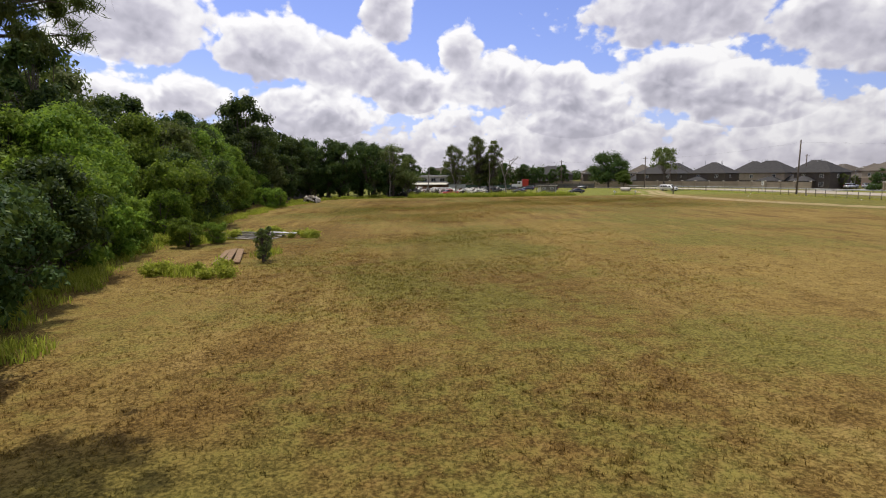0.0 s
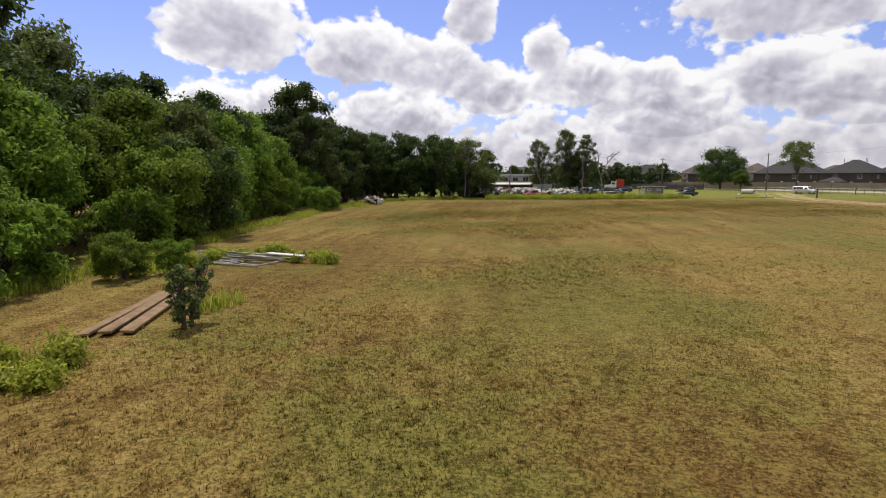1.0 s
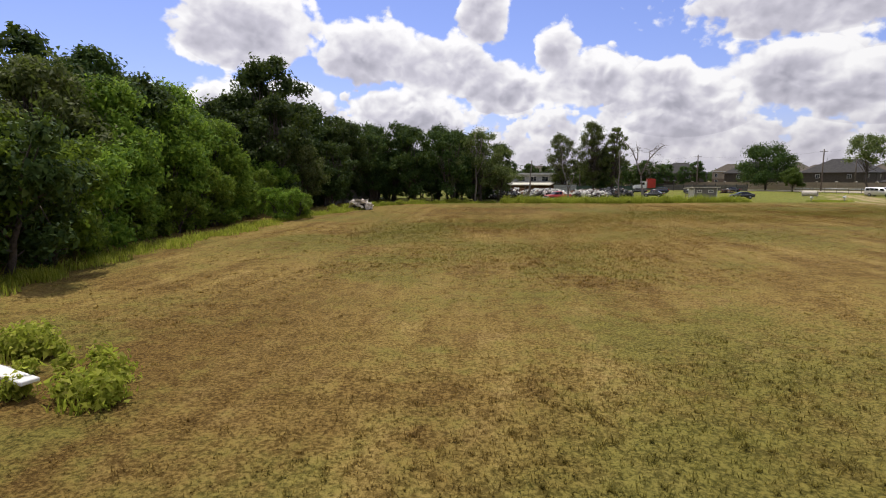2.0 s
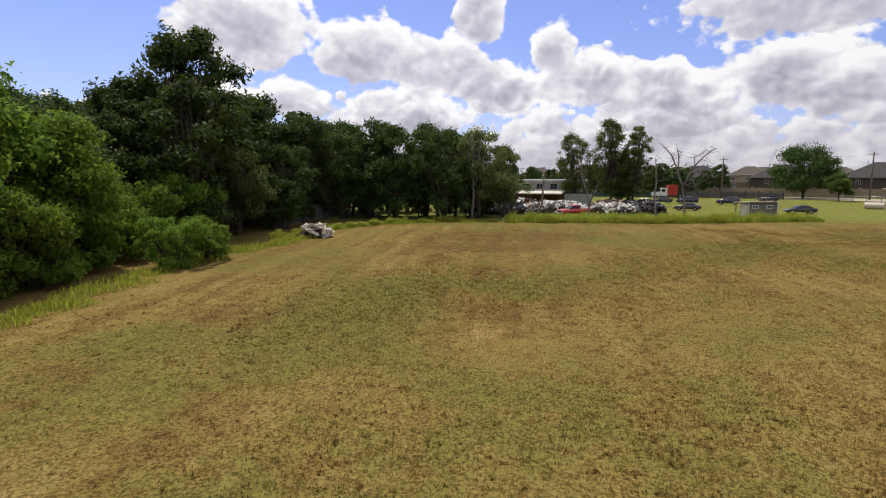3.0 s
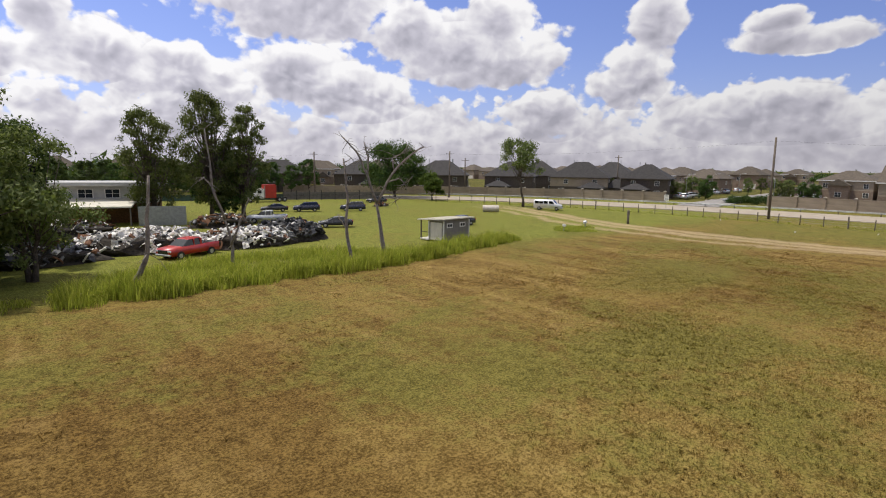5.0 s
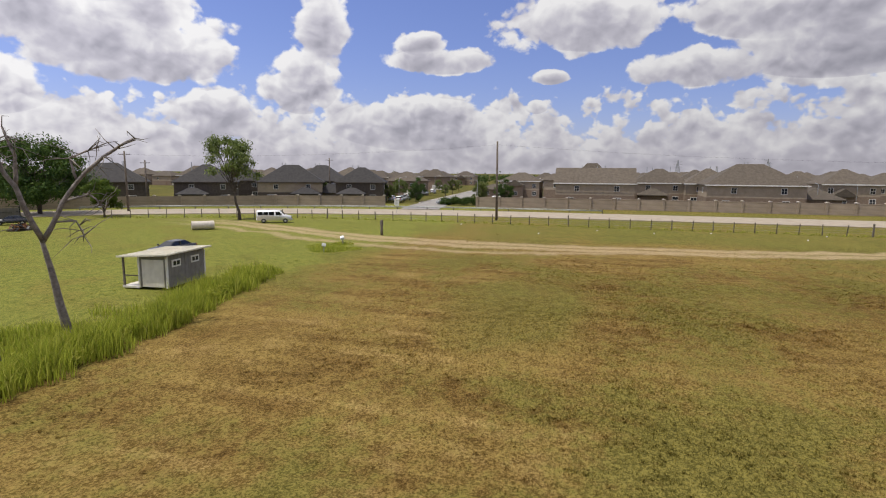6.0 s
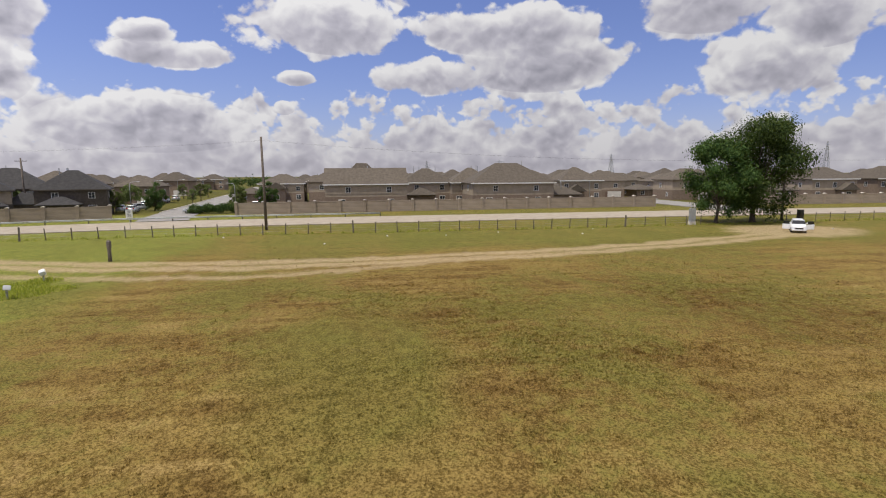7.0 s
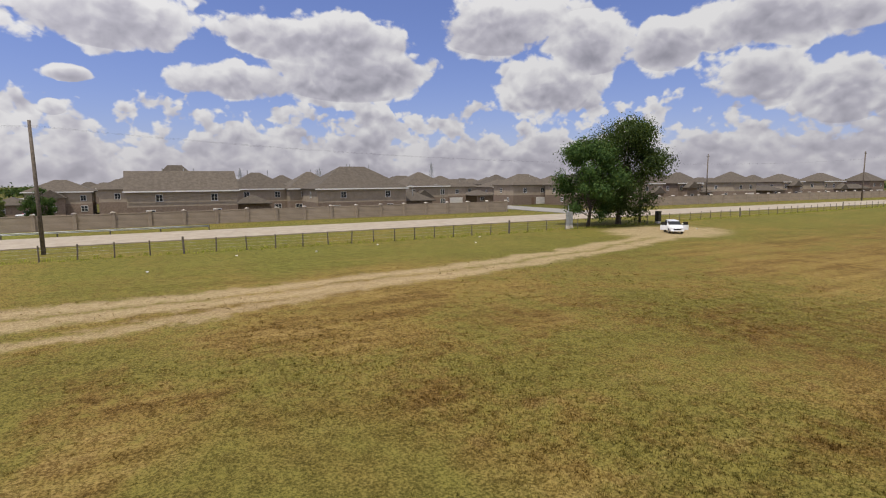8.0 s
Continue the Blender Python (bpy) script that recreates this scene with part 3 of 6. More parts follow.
# ---- perimeter wall of the housing estate ----
def wall_run(name, line, label, panel=5.4, height=2.5):
    """A precast wall: panels between capped pilasters."""
    pts = [Vector(p) for p in line]
    total = sum((pts[i + 1] - pts[i]).length for i in range(len(pts) - 1))
    count = max(1, int(total / panel))

    def at(s):
        for i in range(len(pts) - 1):
            seg = (pts[i + 1] - pts[i]).length
            if s <= seg or i == len(pts) - 2:
                return pts[i] + (pts[i + 1] - pts[i]) * (s / seg)
            s -= seg

    root = thing(name, label, "wall", kind="structure")
    for k in range(count + 1):
        p = at(total * k / count)
        q = at(min(total, total * k / count + 0.5)) if k < count else p + (p - at(total - 0.5))
        ang = math.atan2(q.y - p.y, q.x - p.x)
        post = wall_run.post.copy() if wall_run.post else None
        if post is None:
            post = part("pilaster", box((-0.28, -0.28, -0.1), (0.28, 0.28, height + 0.12), 0.02), M_WALL, root)
            cap = part("cap", prism([(-0.36, 0), (0.36, 0), (0.36, 0.08), (0.0, 0.22), (-0.36, 0.08)], -0.36, 0.36), M_CAP, post)
            cap.location.z = height + 0.12
            wall_run.post, wall_run.cap = post, cap
        else:
            scene.collection.objects.link(post)
            post.parent = root
            cap = wall_run.cap.copy()
            scene.collection.objects.link(cap)
            cap.parent = post
        post.location, post.rotation_euler = (p.x, p.y, 0), (0, 0, ang)
        if k < count:
            e = at(total * (k + 1) / count)
            length = (e - p).length
            if wall_run.panel is None:
                bm = box((0, -0.09, -0.1), (1, 0.09, height - 0.16), 0.0)
                add_box(bm, (0, -0.13, height - 0.16), (1, 0.13, height))
                panel_ob = part("panel", bm, M_WALL, root)
                wall_run.panel = panel_ob
            else:
                panel_ob = wall_run.panel.copy()
                scene.collection.objects.link(panel_ob)
                panel_ob.parent = root
            panel_ob.location, panel_ob.rotation_euler = (p.x, p.y, 0), (0, 0, math.atan2(e.y - p.y, e.x - p.x))
            panel_ob.scale = (length, 1, 1)
    return root


wall_run.post = wall_run.cap = wall_run.panel = None
wall_run("wall_south", [(137, -160), (141.5, -20), (142.6, 34)], "tan precast perimeter wall with capped pilasters")
wall_run("wall_middle", [(143, 59), (142, 120), (139, 158)], "tan precast perimeter wall with capped pilasters")
wall_run("wall_north", [(134, 181), (126, 205), (104, 236), (66, 262)], "tan precast perimeter wall in cloud shade")


# ---- houses ----
def hip_roof(w, d, z, rise, over=0.5):
    """A hipped roof over a w by d plan, with eaves of some thickness."""
    bm = bmesh.new()
    x, y = w / 2 + over, d / 2 + over
    r = max(0.0, x - y), max(0.0, y - x)
    low = [bm.verts.new(p) for p in ((-x, -y, z - 0.18), (x, -y, z - 0.18), (x, y, z - 0.18), (-x, y, z - 0.18))]
    mid = [bm.verts.new(p) for p in ((-x, -y, z), (x, -y, z), (x, y, z), (-x, y, z))]
    bm.faces.new(low[::-1])
    for i in range(4):
        j = (i + 1) % 4
        bm.faces.new((low[i], low[j], mid[j], mid[i]))
    if w >= d:
        a, b = bm.verts.new((-max(r[0], 0.05), 0, z + rise)), bm.verts.new((max(r[0], 0.05), 0, z + rise))
        for f in ((mid[0], mid[1], b, a), (mid[1], mid[2], b), (mid[2], mid[3], a, b), (mid[3], mid[0], a)):
            bm.faces.new(f)
    else:
        a, b = bm.verts.new((0, -max(r[1], 0.05), z + rise)), bm.verts.new((0, max(r[1], 0.05), z + rise))
        for f in ((mid[0], mid[1], a), (mid[1], mid[2], b, a), (mid[2], mid[3], b), (mid[3], mid[0], a, b)):
            bm.faces.new(f)
    return bm


def gable_roof(w, d, z, rise, over=0.4):
    return prism([(-w / 2 - over, z - 0.15), (w / 2 + over, z - 0.15), (w / 2 + over, z), (0, z + rise), (-w / 2 - over, z)], -d / 2 - over, d / 2 + over)


def window(parent, x, y, z, w, h, side, mullion=True):
    """A window on a wall face; side is +1/-1 along x, or +2/-2 along y."""
    ang = {1: 90, -1: -90, 2: 180, -2: 0}[side]
    bm = bmesh.new()
    t = 0.09
    for lo, hi in (((-w / 2 - t, 0), (-w / 2, h)), ((w / 2, 0), (w / 2 + t, h)), ((-w / 2 - t, -t), (w / 2 + t, 0)), ((-w / 2 - t, h), (w / 2 + t, h + t))):
        add_box(bm, (lo[0], -0.07, lo[1]), (hi[0], 0.02, hi[1]))
    if mullion:
        add_box(bm, (-0.03, -0.05, 0), (0.03, 0.0, h))
        add_box(bm, (-w / 2, -0.05, h / 2 - 0.02), (w / 2, 0.0, h / 2 + 0.02))
    fr = part("window_frame", bm, M_TRIM, parent)
    fr.location, fr.rotation_euler = (x, y, z), (0, 0, radians(ang))
    part("pane", box((-w / 2, -0.02, 0), (w / 2, 0.01, h)), M_PANE, fr)
    return fr


def house(kind, label, plain=False):
    """A two-storey suburban house; its front looks to -x."""
    root = thing("house", label, "house", "houses of the estate")
    w, d = ((11, 15), (10, 18), (12, 13), (11, 20))[kind]
    eave = 6.1
    bm = bmesh.new()
    add_box(bm, (-w / 2, -d / 2, -0.2), (w / 2, d / 2, 2.9))
    part("wall", bm, M_BRICK, root, "tan brick lower storey")
    up = d if kind in (0, 2) else d * 0.68
    oy = 0 if kind in (0, 2) else (d - up) / 2 * (1 if kind == 1 else -1)
    part("wall", box((-w / 2 + 0.04, oy - up / 2 + 0.04, 2.9), (w / 2 - 0.04, oy + up / 2 - 0.04, eave)), (M_SIDING, M_BRICK, M_SIDING, M_SIDING)[kind], root, "upper storey in light siding")
    r = part("roof", hip_roof(w, up, eave, (3.4, 3.7, 4.0, 3.1)[kind]), M_SHINGLE, root, "grey-brown shingled hip roof")
    r.location.y = oy
    if up < d:
        low = part("roof", hip_roof(w, d - up + 1.2, 2.9, 1.9), M_SHINGLE, root, "lower shingled hip roof")
        low.location.y = oy - (up / 2 + (d - up) / 2) * (1 if kind == 1 else -1)
    # front wing with a gable
    gy = (-d * 0.2, d * 0.22, d * 0.18, -d * 0.1)[kind]
    part("wall", box((-w / 2 - 1.8, gy - 2.6, -0.2), (-w / 2, gy + 2.6, 4.6 if kind % 2 else 3.0)), M_BRICK, root, "projecting brick wing")
    g = part("roof", gable_roof(5.2, 3.8, 0, 2.0), M_SHINGLE, root, "small gable roof")
    g.location, g.rotation_euler = (-w / 2 - 0.4, gy, 4.6 if kind % 2 else 3.0), (0, 0, radians(90))
    part("fascia", box((-w / 2 - 0.53, oy - up / 2 - 0.53, eave - 0.26), (-w / 2 - 0.47, oy + up / 2 + 0.53, eave + 0.02)), M_TRIM, root)
    # windows on the front and both ends
    for yy in np.linspace(oy - up / 2 + 1.8, oy + up / 2 - 1.8, 3 if kind != 2 else 2):
        window(root, -w / 2 + 0.04, float(yy), 3.7, 1.1, 1.35, -1)
    for yy in (-d / 2 + 1.7, d / 2 - 2.0):
        if abs(yy - gy) > 3.3:
            window(root, -w / 2, float(yy), 0.9, 1.3, 1.4, -1)
    window(root, -w / 2 - 1.8, gy, 0.9, 1.5, 1.4, -1)
    for s in () if plain else (-2, 2):
        window(root, -w * 0.1, oy + (up / 2 - 0.04) * s / 2, 3.7, 0.9, 1.2, s)
        window(root, w * 0.25, d / 2 * s / 2, 1.0, 0.9, 1.2, s)
    for yy in (oy - up * 0.2, oy + up * 0.25)[:1 if plain else 2]:
        window(root, w / 2 - 0.04, yy, 3.7, 1.2, 1.3, 1)
    gar = part("garage_door", box((w / 2 - 0.02, d / 2 - 6.2, 0), (w / 2 + 0.05, d / 2 - 1.2, 2.2)), M_GARAGE, root, "pale panelled garage door")
    for k in () if plain else range(3):
        part("panel", box((w / 2 + 0.05, d / 2 - 6.1, 0.1 + k * 0.7), (w / 2 + 0.07, d / 2 - 1.3, 0.72 + k * 0.7), 0.01), M_GARAGE, gar)
    part("door", box((w / 2 - 0.02, -0.5, 0), (w / 2 + 0.06, 0.5, 2.1), 0.01), M_DOOR, root, "dark front door")
    part("vent_pipe", cylinder(0.06, 0.06, (w * 0.15, oy + 1.5, eave + 0.8), (w * 0.15, oy + 1.5, eave + 2.9), 8), M_STEEL, root)
    return root


HOUSES = [house(0, "two-storey tan house with grey-brown hip roof"), house(1, "long brick and siding house with stepped hip roof"),
          house(2, "square light siding house under a steep hip roof"), house(3, "wide two-storey house with a low side wing")]
HOUSES += [house(k, "distant tan house with grey-brown hip roof", True) for k in range(4)]
rng = random.Random(7)
first = [True] * 8


def place_house(kind, x, y, turn, tall=1.0):
    m = pose(x, y, 0.1, 0, 0, turn)
    if first[kind]:
        first[kind] = False
        HOUSES[kind].matrix_basis = m
        ob = HOUSES[kind]
    else:
        ob = copy_thing(HOUSES[kind], m)
    ob.scale = (1, 1, tall)
    return ob


def rear_house(label, w, d, rise, wing, dark=False, gable=False, pipes=3, bay=0.0, seed=0, pale=False):
    """A deep two-storey house whose plain rear (-x) looks over the perimeter wall; wing: length of a low side wing."""
    r = random.Random(seed)
    root = thing("house", label, "house", "houses of the estate")
    # dark: cloud shade painted in through the materials
    tiles, brick = (M_SHINGLE_SHADE, M_BRICK_SHADE) if dark else (M_SHINGLE, M_BRICK)
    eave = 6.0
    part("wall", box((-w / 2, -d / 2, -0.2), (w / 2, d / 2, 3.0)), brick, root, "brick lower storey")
    part("wall", box((-w / 2 + 0.04, -d / 2 + 0.04, 3.0), (w / 2 - 0.04, d / 2 - 0.04, eave)), M_BRICK_SHADE if dark and not pale else M_SIDING, root, "upper storey")
    part("fascia", box((-w / 2 - 0.56, -d / 2 - 0.53, eave - 0.24), (-w / 2 - 0.5, d / 2 + 0.53, eave + 0.02)), M_BRICK_SHADE if dark else M_TRIM, root)
    part("roof", (gable_roof if gable else hip_roof)(w, d, eave, rise), tiles, root, "broad shingled main roof")
    if gable:
        # gable ends in siding, and a taller cross block behind
        for s in (-1, 1):
            part("gable_wall", prism([(-w / 2 + 0.3, eave - 0.1), (w / 2 - 0.3, eave - 0.1), (0, eave + rise - 0.35)], s * d / 2 - 0.05, s * d / 2 + 0.05), M_SIDING, root)
        o = part("roof", hip_roof(w * 0.75, d * 0.6, eave, rise + 1.3), tiles, root, "taller hip roof behind")
        o.location = (w * 0.35, d * 0.05, 0)
    if bay:
        # one-storey lean-to towards the wall
        part("wall", box((-w / 2 - 3.2, bay - 3.4, -0.2), (-w / 2, bay + 3.4, 2.8)), brick, root, "low rear bay")
        o = part("roof", hip_roof(5.4, 6.8, 2.8, 1.7), tiles, root, "low bay roof")
        o.location = (-w / 2 - 1.0, bay, 0)
    if wing:
        s = 1 if wing > 0 else -1
        part("wall", box((-w * 0.4, min(s * d / 2, s * d / 2 + wing), -0.2), (w * 0.4, max(s * d / 2, s * d / 2 + wing), 2.9)), brick, root, "low side wing")
        o = part("roof", hip_roof(w * 0.8, abs(wing) + 1.5, 2.9, 2.6), tiles, root, "low wing roof")
        o.location = (0, s * d / 2 + wing / 2 - s * 0.4, 0)
    for y in (-d * 0.28, d * 0.22):
        window(root, -w / 2 + 0.04, y, 4.0, 1.1, 1.25, -1)
        window(root, -w / 2, y * 1.2 + 0.7, 0.9, 1.4, 1.4, -1)
    for s in (-2, 2):
        window(root, -w * 0.12, (d / 2 - 0.04) * s / 2, 4.0, 0.9, 1.2, s)
    for k in range(pipes):
        x, y = w * r.uniform(0.0, 0.12), d * r.uniform(-0.25, 0.25)
        part("vent_pipe", cylinder(0.09, 0.09, (x, y, eave + rise * 0.6), (x, y, eave + rise + 0.55), 8), M_STEEL, root)
    return root


# the row behind the wall
rear_house("long tan house under a broad gable roof", 12, 19.5, 3.9, 0, gable=True, seed=1).matrix_basis = pose(155.5, 130, 0.1)
rear_house("tan house set back with brown hip roof", 12, 14, 3.9, 4, bay=2.0, seed=2).matrix_basis = pose(172, 113, 0.1)
rear_house("wide tan house under a tall hip roof", 15, 21, 5.0, -7.5, seed=3).matrix_basis = pose(156.5, 93.5, 0.1)
rear_house("tan house with low bay beside the wide house", 11, 12, 4.0, 0, bay=-1.5, seed=4).matrix_basis = pose(168, 101, 0.1)
# north houses, with the cloud shade on them painted into roofs and walls
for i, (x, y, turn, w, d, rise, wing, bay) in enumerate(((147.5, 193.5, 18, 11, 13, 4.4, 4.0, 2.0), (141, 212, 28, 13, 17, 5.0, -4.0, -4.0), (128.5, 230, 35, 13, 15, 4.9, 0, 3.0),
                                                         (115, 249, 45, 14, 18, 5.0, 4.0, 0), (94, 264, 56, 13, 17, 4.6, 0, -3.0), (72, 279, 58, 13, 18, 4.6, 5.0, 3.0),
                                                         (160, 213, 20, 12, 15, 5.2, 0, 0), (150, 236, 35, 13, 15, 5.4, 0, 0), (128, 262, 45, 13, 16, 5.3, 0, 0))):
    ob = rear_house("brick house with hip roof, coloured as in cloud shade", w, d, rise, wing, True, bay=bay, seed=20 + i, pale=i == 1)
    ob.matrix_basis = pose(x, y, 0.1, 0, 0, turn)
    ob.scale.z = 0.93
for kind, x, y, turn in ((2, 178, 66, 0), (0, 176, 30, 180), (3, 164, 16, 180), (0, 163, -6, 0), (1, 163, -30, 0), (2, 163, -56, 180), (3, 162, -82, 0), (0, 160, -110, 0), (1, 158, -138, 180)):
    place_house(kind, x, y, turn)
for x, y, turn in ((66, 318, 80), (40, 326, 85), (14, 330, 90), (-14, 336, 90), (84, 340, 70), (112, 330, 60), (136, 318, 50), (56, 350, 80), (24, 356, 90), (128, 352, 60), (100, 366, 70), (178, 330, 40), (156, 345, 50), (184, 280, 35)):
    place_house(rng.randrange(4) + 4, x, y, turn, 1.08)
for col, xx in enumerate((198, 222, 262, 286, 330, 356)):
    yy = -150 + (col % 3) * 5
    while yy < 420:
        gap = abs(yy - (171 + (xx - 140) * 0.10)) < 17
        if not gap and not (yy > 280 and xx < 230):
            place_house(rng.randrange(4) + (4 if xx > 230 else 0), xx + rng.uniform(-1.5, 1.5), yy, rng.choice((0, 180)), rng.uniform(0.84, 1.02))
        yy += rng.uniform(20, 24)


# ---- trees ----
def leaf_mesh(name, centres, radii, count, size, material, seed, squash=0.8, shell=0.55, long=1.7, wide=0.8):
    """Many small leaves gathered in clumps; one mesh."""
    r = np.random.RandomState(seed)
    count, size = int(count * 1.7), size * 0.80
    centres, radii = np.asarray(centres, float), np.asarray(radii, float)
    weight = radii ** 2
    pick = r.choice(len(centres), count, p=weight / weight.sum())
    way = r.normal(size=(count, 3))
    way /= np.linalg.norm(way, axis=1)[:, None]
    dist = radii[pick] * np.abs(shell + (1 - shell) * r.rand(count) + 0.25 * r.normal(size=count))
    pos = centres[pick] + way * dist[:, None] * np.array([1, 1, squash])
    nor = way * 0.8 + r.normal(size=(count, 3)) * 0.55 + np.array([0, 0, 0.45])
    nor /= np.linalg.norm(nor, axis=1)[:, None]
    tang = np.cross(nor, r.normal(size=(count, 3)))
    tang /= np.linalg.norm(tang, axis=1)[:, None] + 1e-9
    tang[:, 2] -= 0.35
    side = np.cross(nor, tang)
    s = size * (0.6 + 0.8 * r.rand(count))[:, None]
    a, c = pos - tang * s * long / 2, pos + tang * s * long / 2
    b = pos + side * s * wide + nor * s * 0.2
    verts = np.stack([a, b, c], 1).reshape(-1, 3)
    me = bpy.data.meshes.new(name)
    me.vertices.add(count * 3)
    me.vertices.foreach_set("co", verts.astype(np.float32).reshape(-1))
    me.loops.add(count * 3)
    me.loops.foreach_set("vertex_index", np.arange(count * 3, dtype=np.int32))
    me.polygons.add(count)
    me.polygons.foreach_set("loop_start", np.arange(count, dtype=np.int32) * 3)
    me.update(calc_edges=True)
    me.materials.append(material)
    return me


def tree(seed, height, spread, clear, leaves, size, material, label, bark=None, stems=1, lumps=26, thin=0.0, lean=0.0, category="tree", name="tree", core=True, lobe=1.0):
    """A tree with tapered trunk, limbs and a crown of leaf clumps that starts at height clear."""
    r = random.Random(seed)
    root = thing(name, label, category)
    wood, tips, thick = [], [], []
    for s in range(stems):
        a0 = r.uniform(0, 6.28)
        foot = Vector((math.cos(a0), math.sin(a0), 0)) * (0.35 * s)
        top = Vector((r.uniform(-1, 1) * spread * 0.25 + lean * height + foot.x * 4, r.uniform(-1, 1) * spread * 0.25 + foot.y * 4, height * r.uniform(0.72, 0.82)))
        n = 7
        pts = [foot.lerp(top, k / n) + Vector((r.uniform(-1, 1), r.uniform(-1, 1), 0)) * 0.02 * height * (0 < k) for k in range(n + 1)]
        pts[0].z = -0.2
        base_r = height * 0.016 + 0.05
        rad = [base_r * (1 - 0.82 * k / n) * (1.35 if k == 0 else 1) for k in range(n + 1)]
        wood.append(tube_data(pts, rad, 8))
        for b in range(max(3, 2 * lumps // stems)):
            t = r.uniform(max(0.15, clear / height * 0.8), 0.98)
            i = min(n - 1, int(t * n))
            p = pts[i].lerp(pts[i + 1], t * n - i)
            ang = r.uniform(0, 6.28)
            zt = clear + (height - clear) * r.random() ** 0.8
            u = (zt - clear) / (height - clear)
            reach = spread * math.sqrt(max(0.05, 1 - (1.75 * u - 0.75) ** 2)) * r.uniform(0.45, 1.0)
            tip = Vector((top.x * u + math.cos(ang) * reach, top.y * u + math.sin(ang) * reach, zt))
            mid = p.lerp(tip, 0.5) + Vector((0, 0, -0.05 * height * r.random()))
            if p.z > tip.z:
                p = pts[max(1, i - 2)]
            wood.append(tube_data([p, mid, tip], [base_r * 0.34 * (1.1 - t), base_r * 0.2, 0.015], 5))
            tips.append(tip)
            thick.append(spread * r.uniform(0.14, 0.32) * lobe)
    v, f = merge(wood)
    mesh_ob("trunk", v, f, bark or M_BARK, root, True)
    if core:
        tips.append(Vector((lean * height * 0.6, 0, clear + (height - clear) * 0.45)))
        thick.append(spread * 0.55)
    crown = new("crown", leaf_mesh("crown", tips, thick, leaves, size, material, seed, shell=0.45 if thin else 0.35))
    crown.parent = root
    return root


T_WOOD = [tree(11, 14, 4.6, 2.6, 11000, 0.27, M_LEAF_DARK, "tall dark green woodland tree with full crown", lumps=30),
          tree(12, 15, 4.2, 3.2, 10000, 0.27, M_LEAF_DARK, "dark broadleaf tree in the tree belt", lumps=26),
          tree(13, 12, 4.4, 2.2, 10000, 0.26, M_LEAF_OLIVE, "olive green broadleaf tree at the wood's edge", lumps=30),
          tree(14, 13, 4.8, 1.6, 12000, 0.27, M_LEAF_BRIGHT, "bright green leafy tree at the wood's edge", lumps=34)]
T_BUSH = [tree(21, 6.0, 3.1, 0.4, 8000, 0.20, M_LEAF_BRIGHT, "sunlit bright green shrub at the wood's edge", lumps=26, stems=3, category="shrub", name="shrub"),
          tree(22, 4.6, 2.6, 0.3, 7000, 0.19, M_LEAF_BRIGHT, "rounded green shrub beside the field", lumps=24, stems=3, category="shrub", name="shrub"),
          tree(23, 7.0, 3.3, 0.5, 9000, 0.21, M_LEAF_DARK, "dark green tall shrub in shade", lumps=28, stems=3, category="shrub", name="shrub")]
T_BACK = [tree(15, 15, 4.8, 2.5, 4200, 0.40, M_LEAF_DARK, "dark tree deep in the wood", lumps=26),
          tree(16, 16, 4.6, 3.0, 4200, 0.40, M_LEAF_DARK, "tall dark tree deep in the wood", lumps=24)]
used = set()


def plant(kinds, k, x, y, scale=1.0, turn=0.0, label=""):
    ob = kinds[k]
    m = pose(x, y, 0, 0, 0, turn)
    if id(ob) in used:
        ob = copy_thing(ob, m)
    else:
        used.add(id(ob))
        ob.matrix_basis = m
    ob.scale = (scale, scale, scale)
    if label:
        tagged(ob, label)
    return ob


def edge_x(y):
    return float(np.interp(y, [0, 14, 22, 31, 43, 51, 66, 76, 86, 100, 113, 122, 135], [-12, -12.5, -13.5, -15, -19, -20.5, -22.5, -24, -26, -28, -29.5, -31, -33]))


wood = random.Random(5)
# the wooded belt along the field: front shrubs, middle trees, tall trees behind
# at low y, darker-leaved kinds put the tall trees' shade into leaf colour
y = 4.0
while y < 126:
    if not 53 < y < 62:
        plant(T_BUSH, wood.choice((2, 2, 1)) if y < 38 else wood.choice((0, 0, 1, 2)), edge_x(y) - wood.uniform(1.6, 2.8), y, wood.uniform(0.85, 1.25) * (0.8 if y < 34 else 1.0), wood.uniform(0, 360))
    y += wood.uniform(3.6, 5.2)
y = 2.0
while y < 132:
    plant(T_WOOD, wood.choice((0, 2, 1)) if y < 36 else wood.choice((3, 3, 3, 2)) if y < 85 else wood.choice((0, 1, 3)), edge_x(y) - wood.uniform(5.5, 8.5), y, wood.uniform(0.80, 1.12) * (0.76 if y < 73 else 1.0), wood.uniform(0, 360))
    y += wood.uniform(5, 7)
y = 6.0
while y < 150:
    plant(T_BACK, wood.choice((0, 1)), edge_x(y) - wood.uniform(14, 20), y, wood.uniform(0.95, 1.25) * (0.8 if y < 50 else 1.0), wood.uniform(0, 360))
    y += wood.uniform(7.5, 10)
# taller trees that stand out
for x, y, s, k in ((-27, 54, 0.85, 3), (-31, 60, 0.82, 1), (-23, 46, 0.74, 3), (-43, 77, 1.6, 2), (-36, 130, 1.5, 1), (-32, 122, 1.12, 0), (-40, 140, 1.3, 0), (-29, 42, 0.85, 1), (-34, 62, 1.0, 0), (-24, 30, 0.8, 3)):
    plant(T_WOOD, k, x, y, s, 40 * k + x)
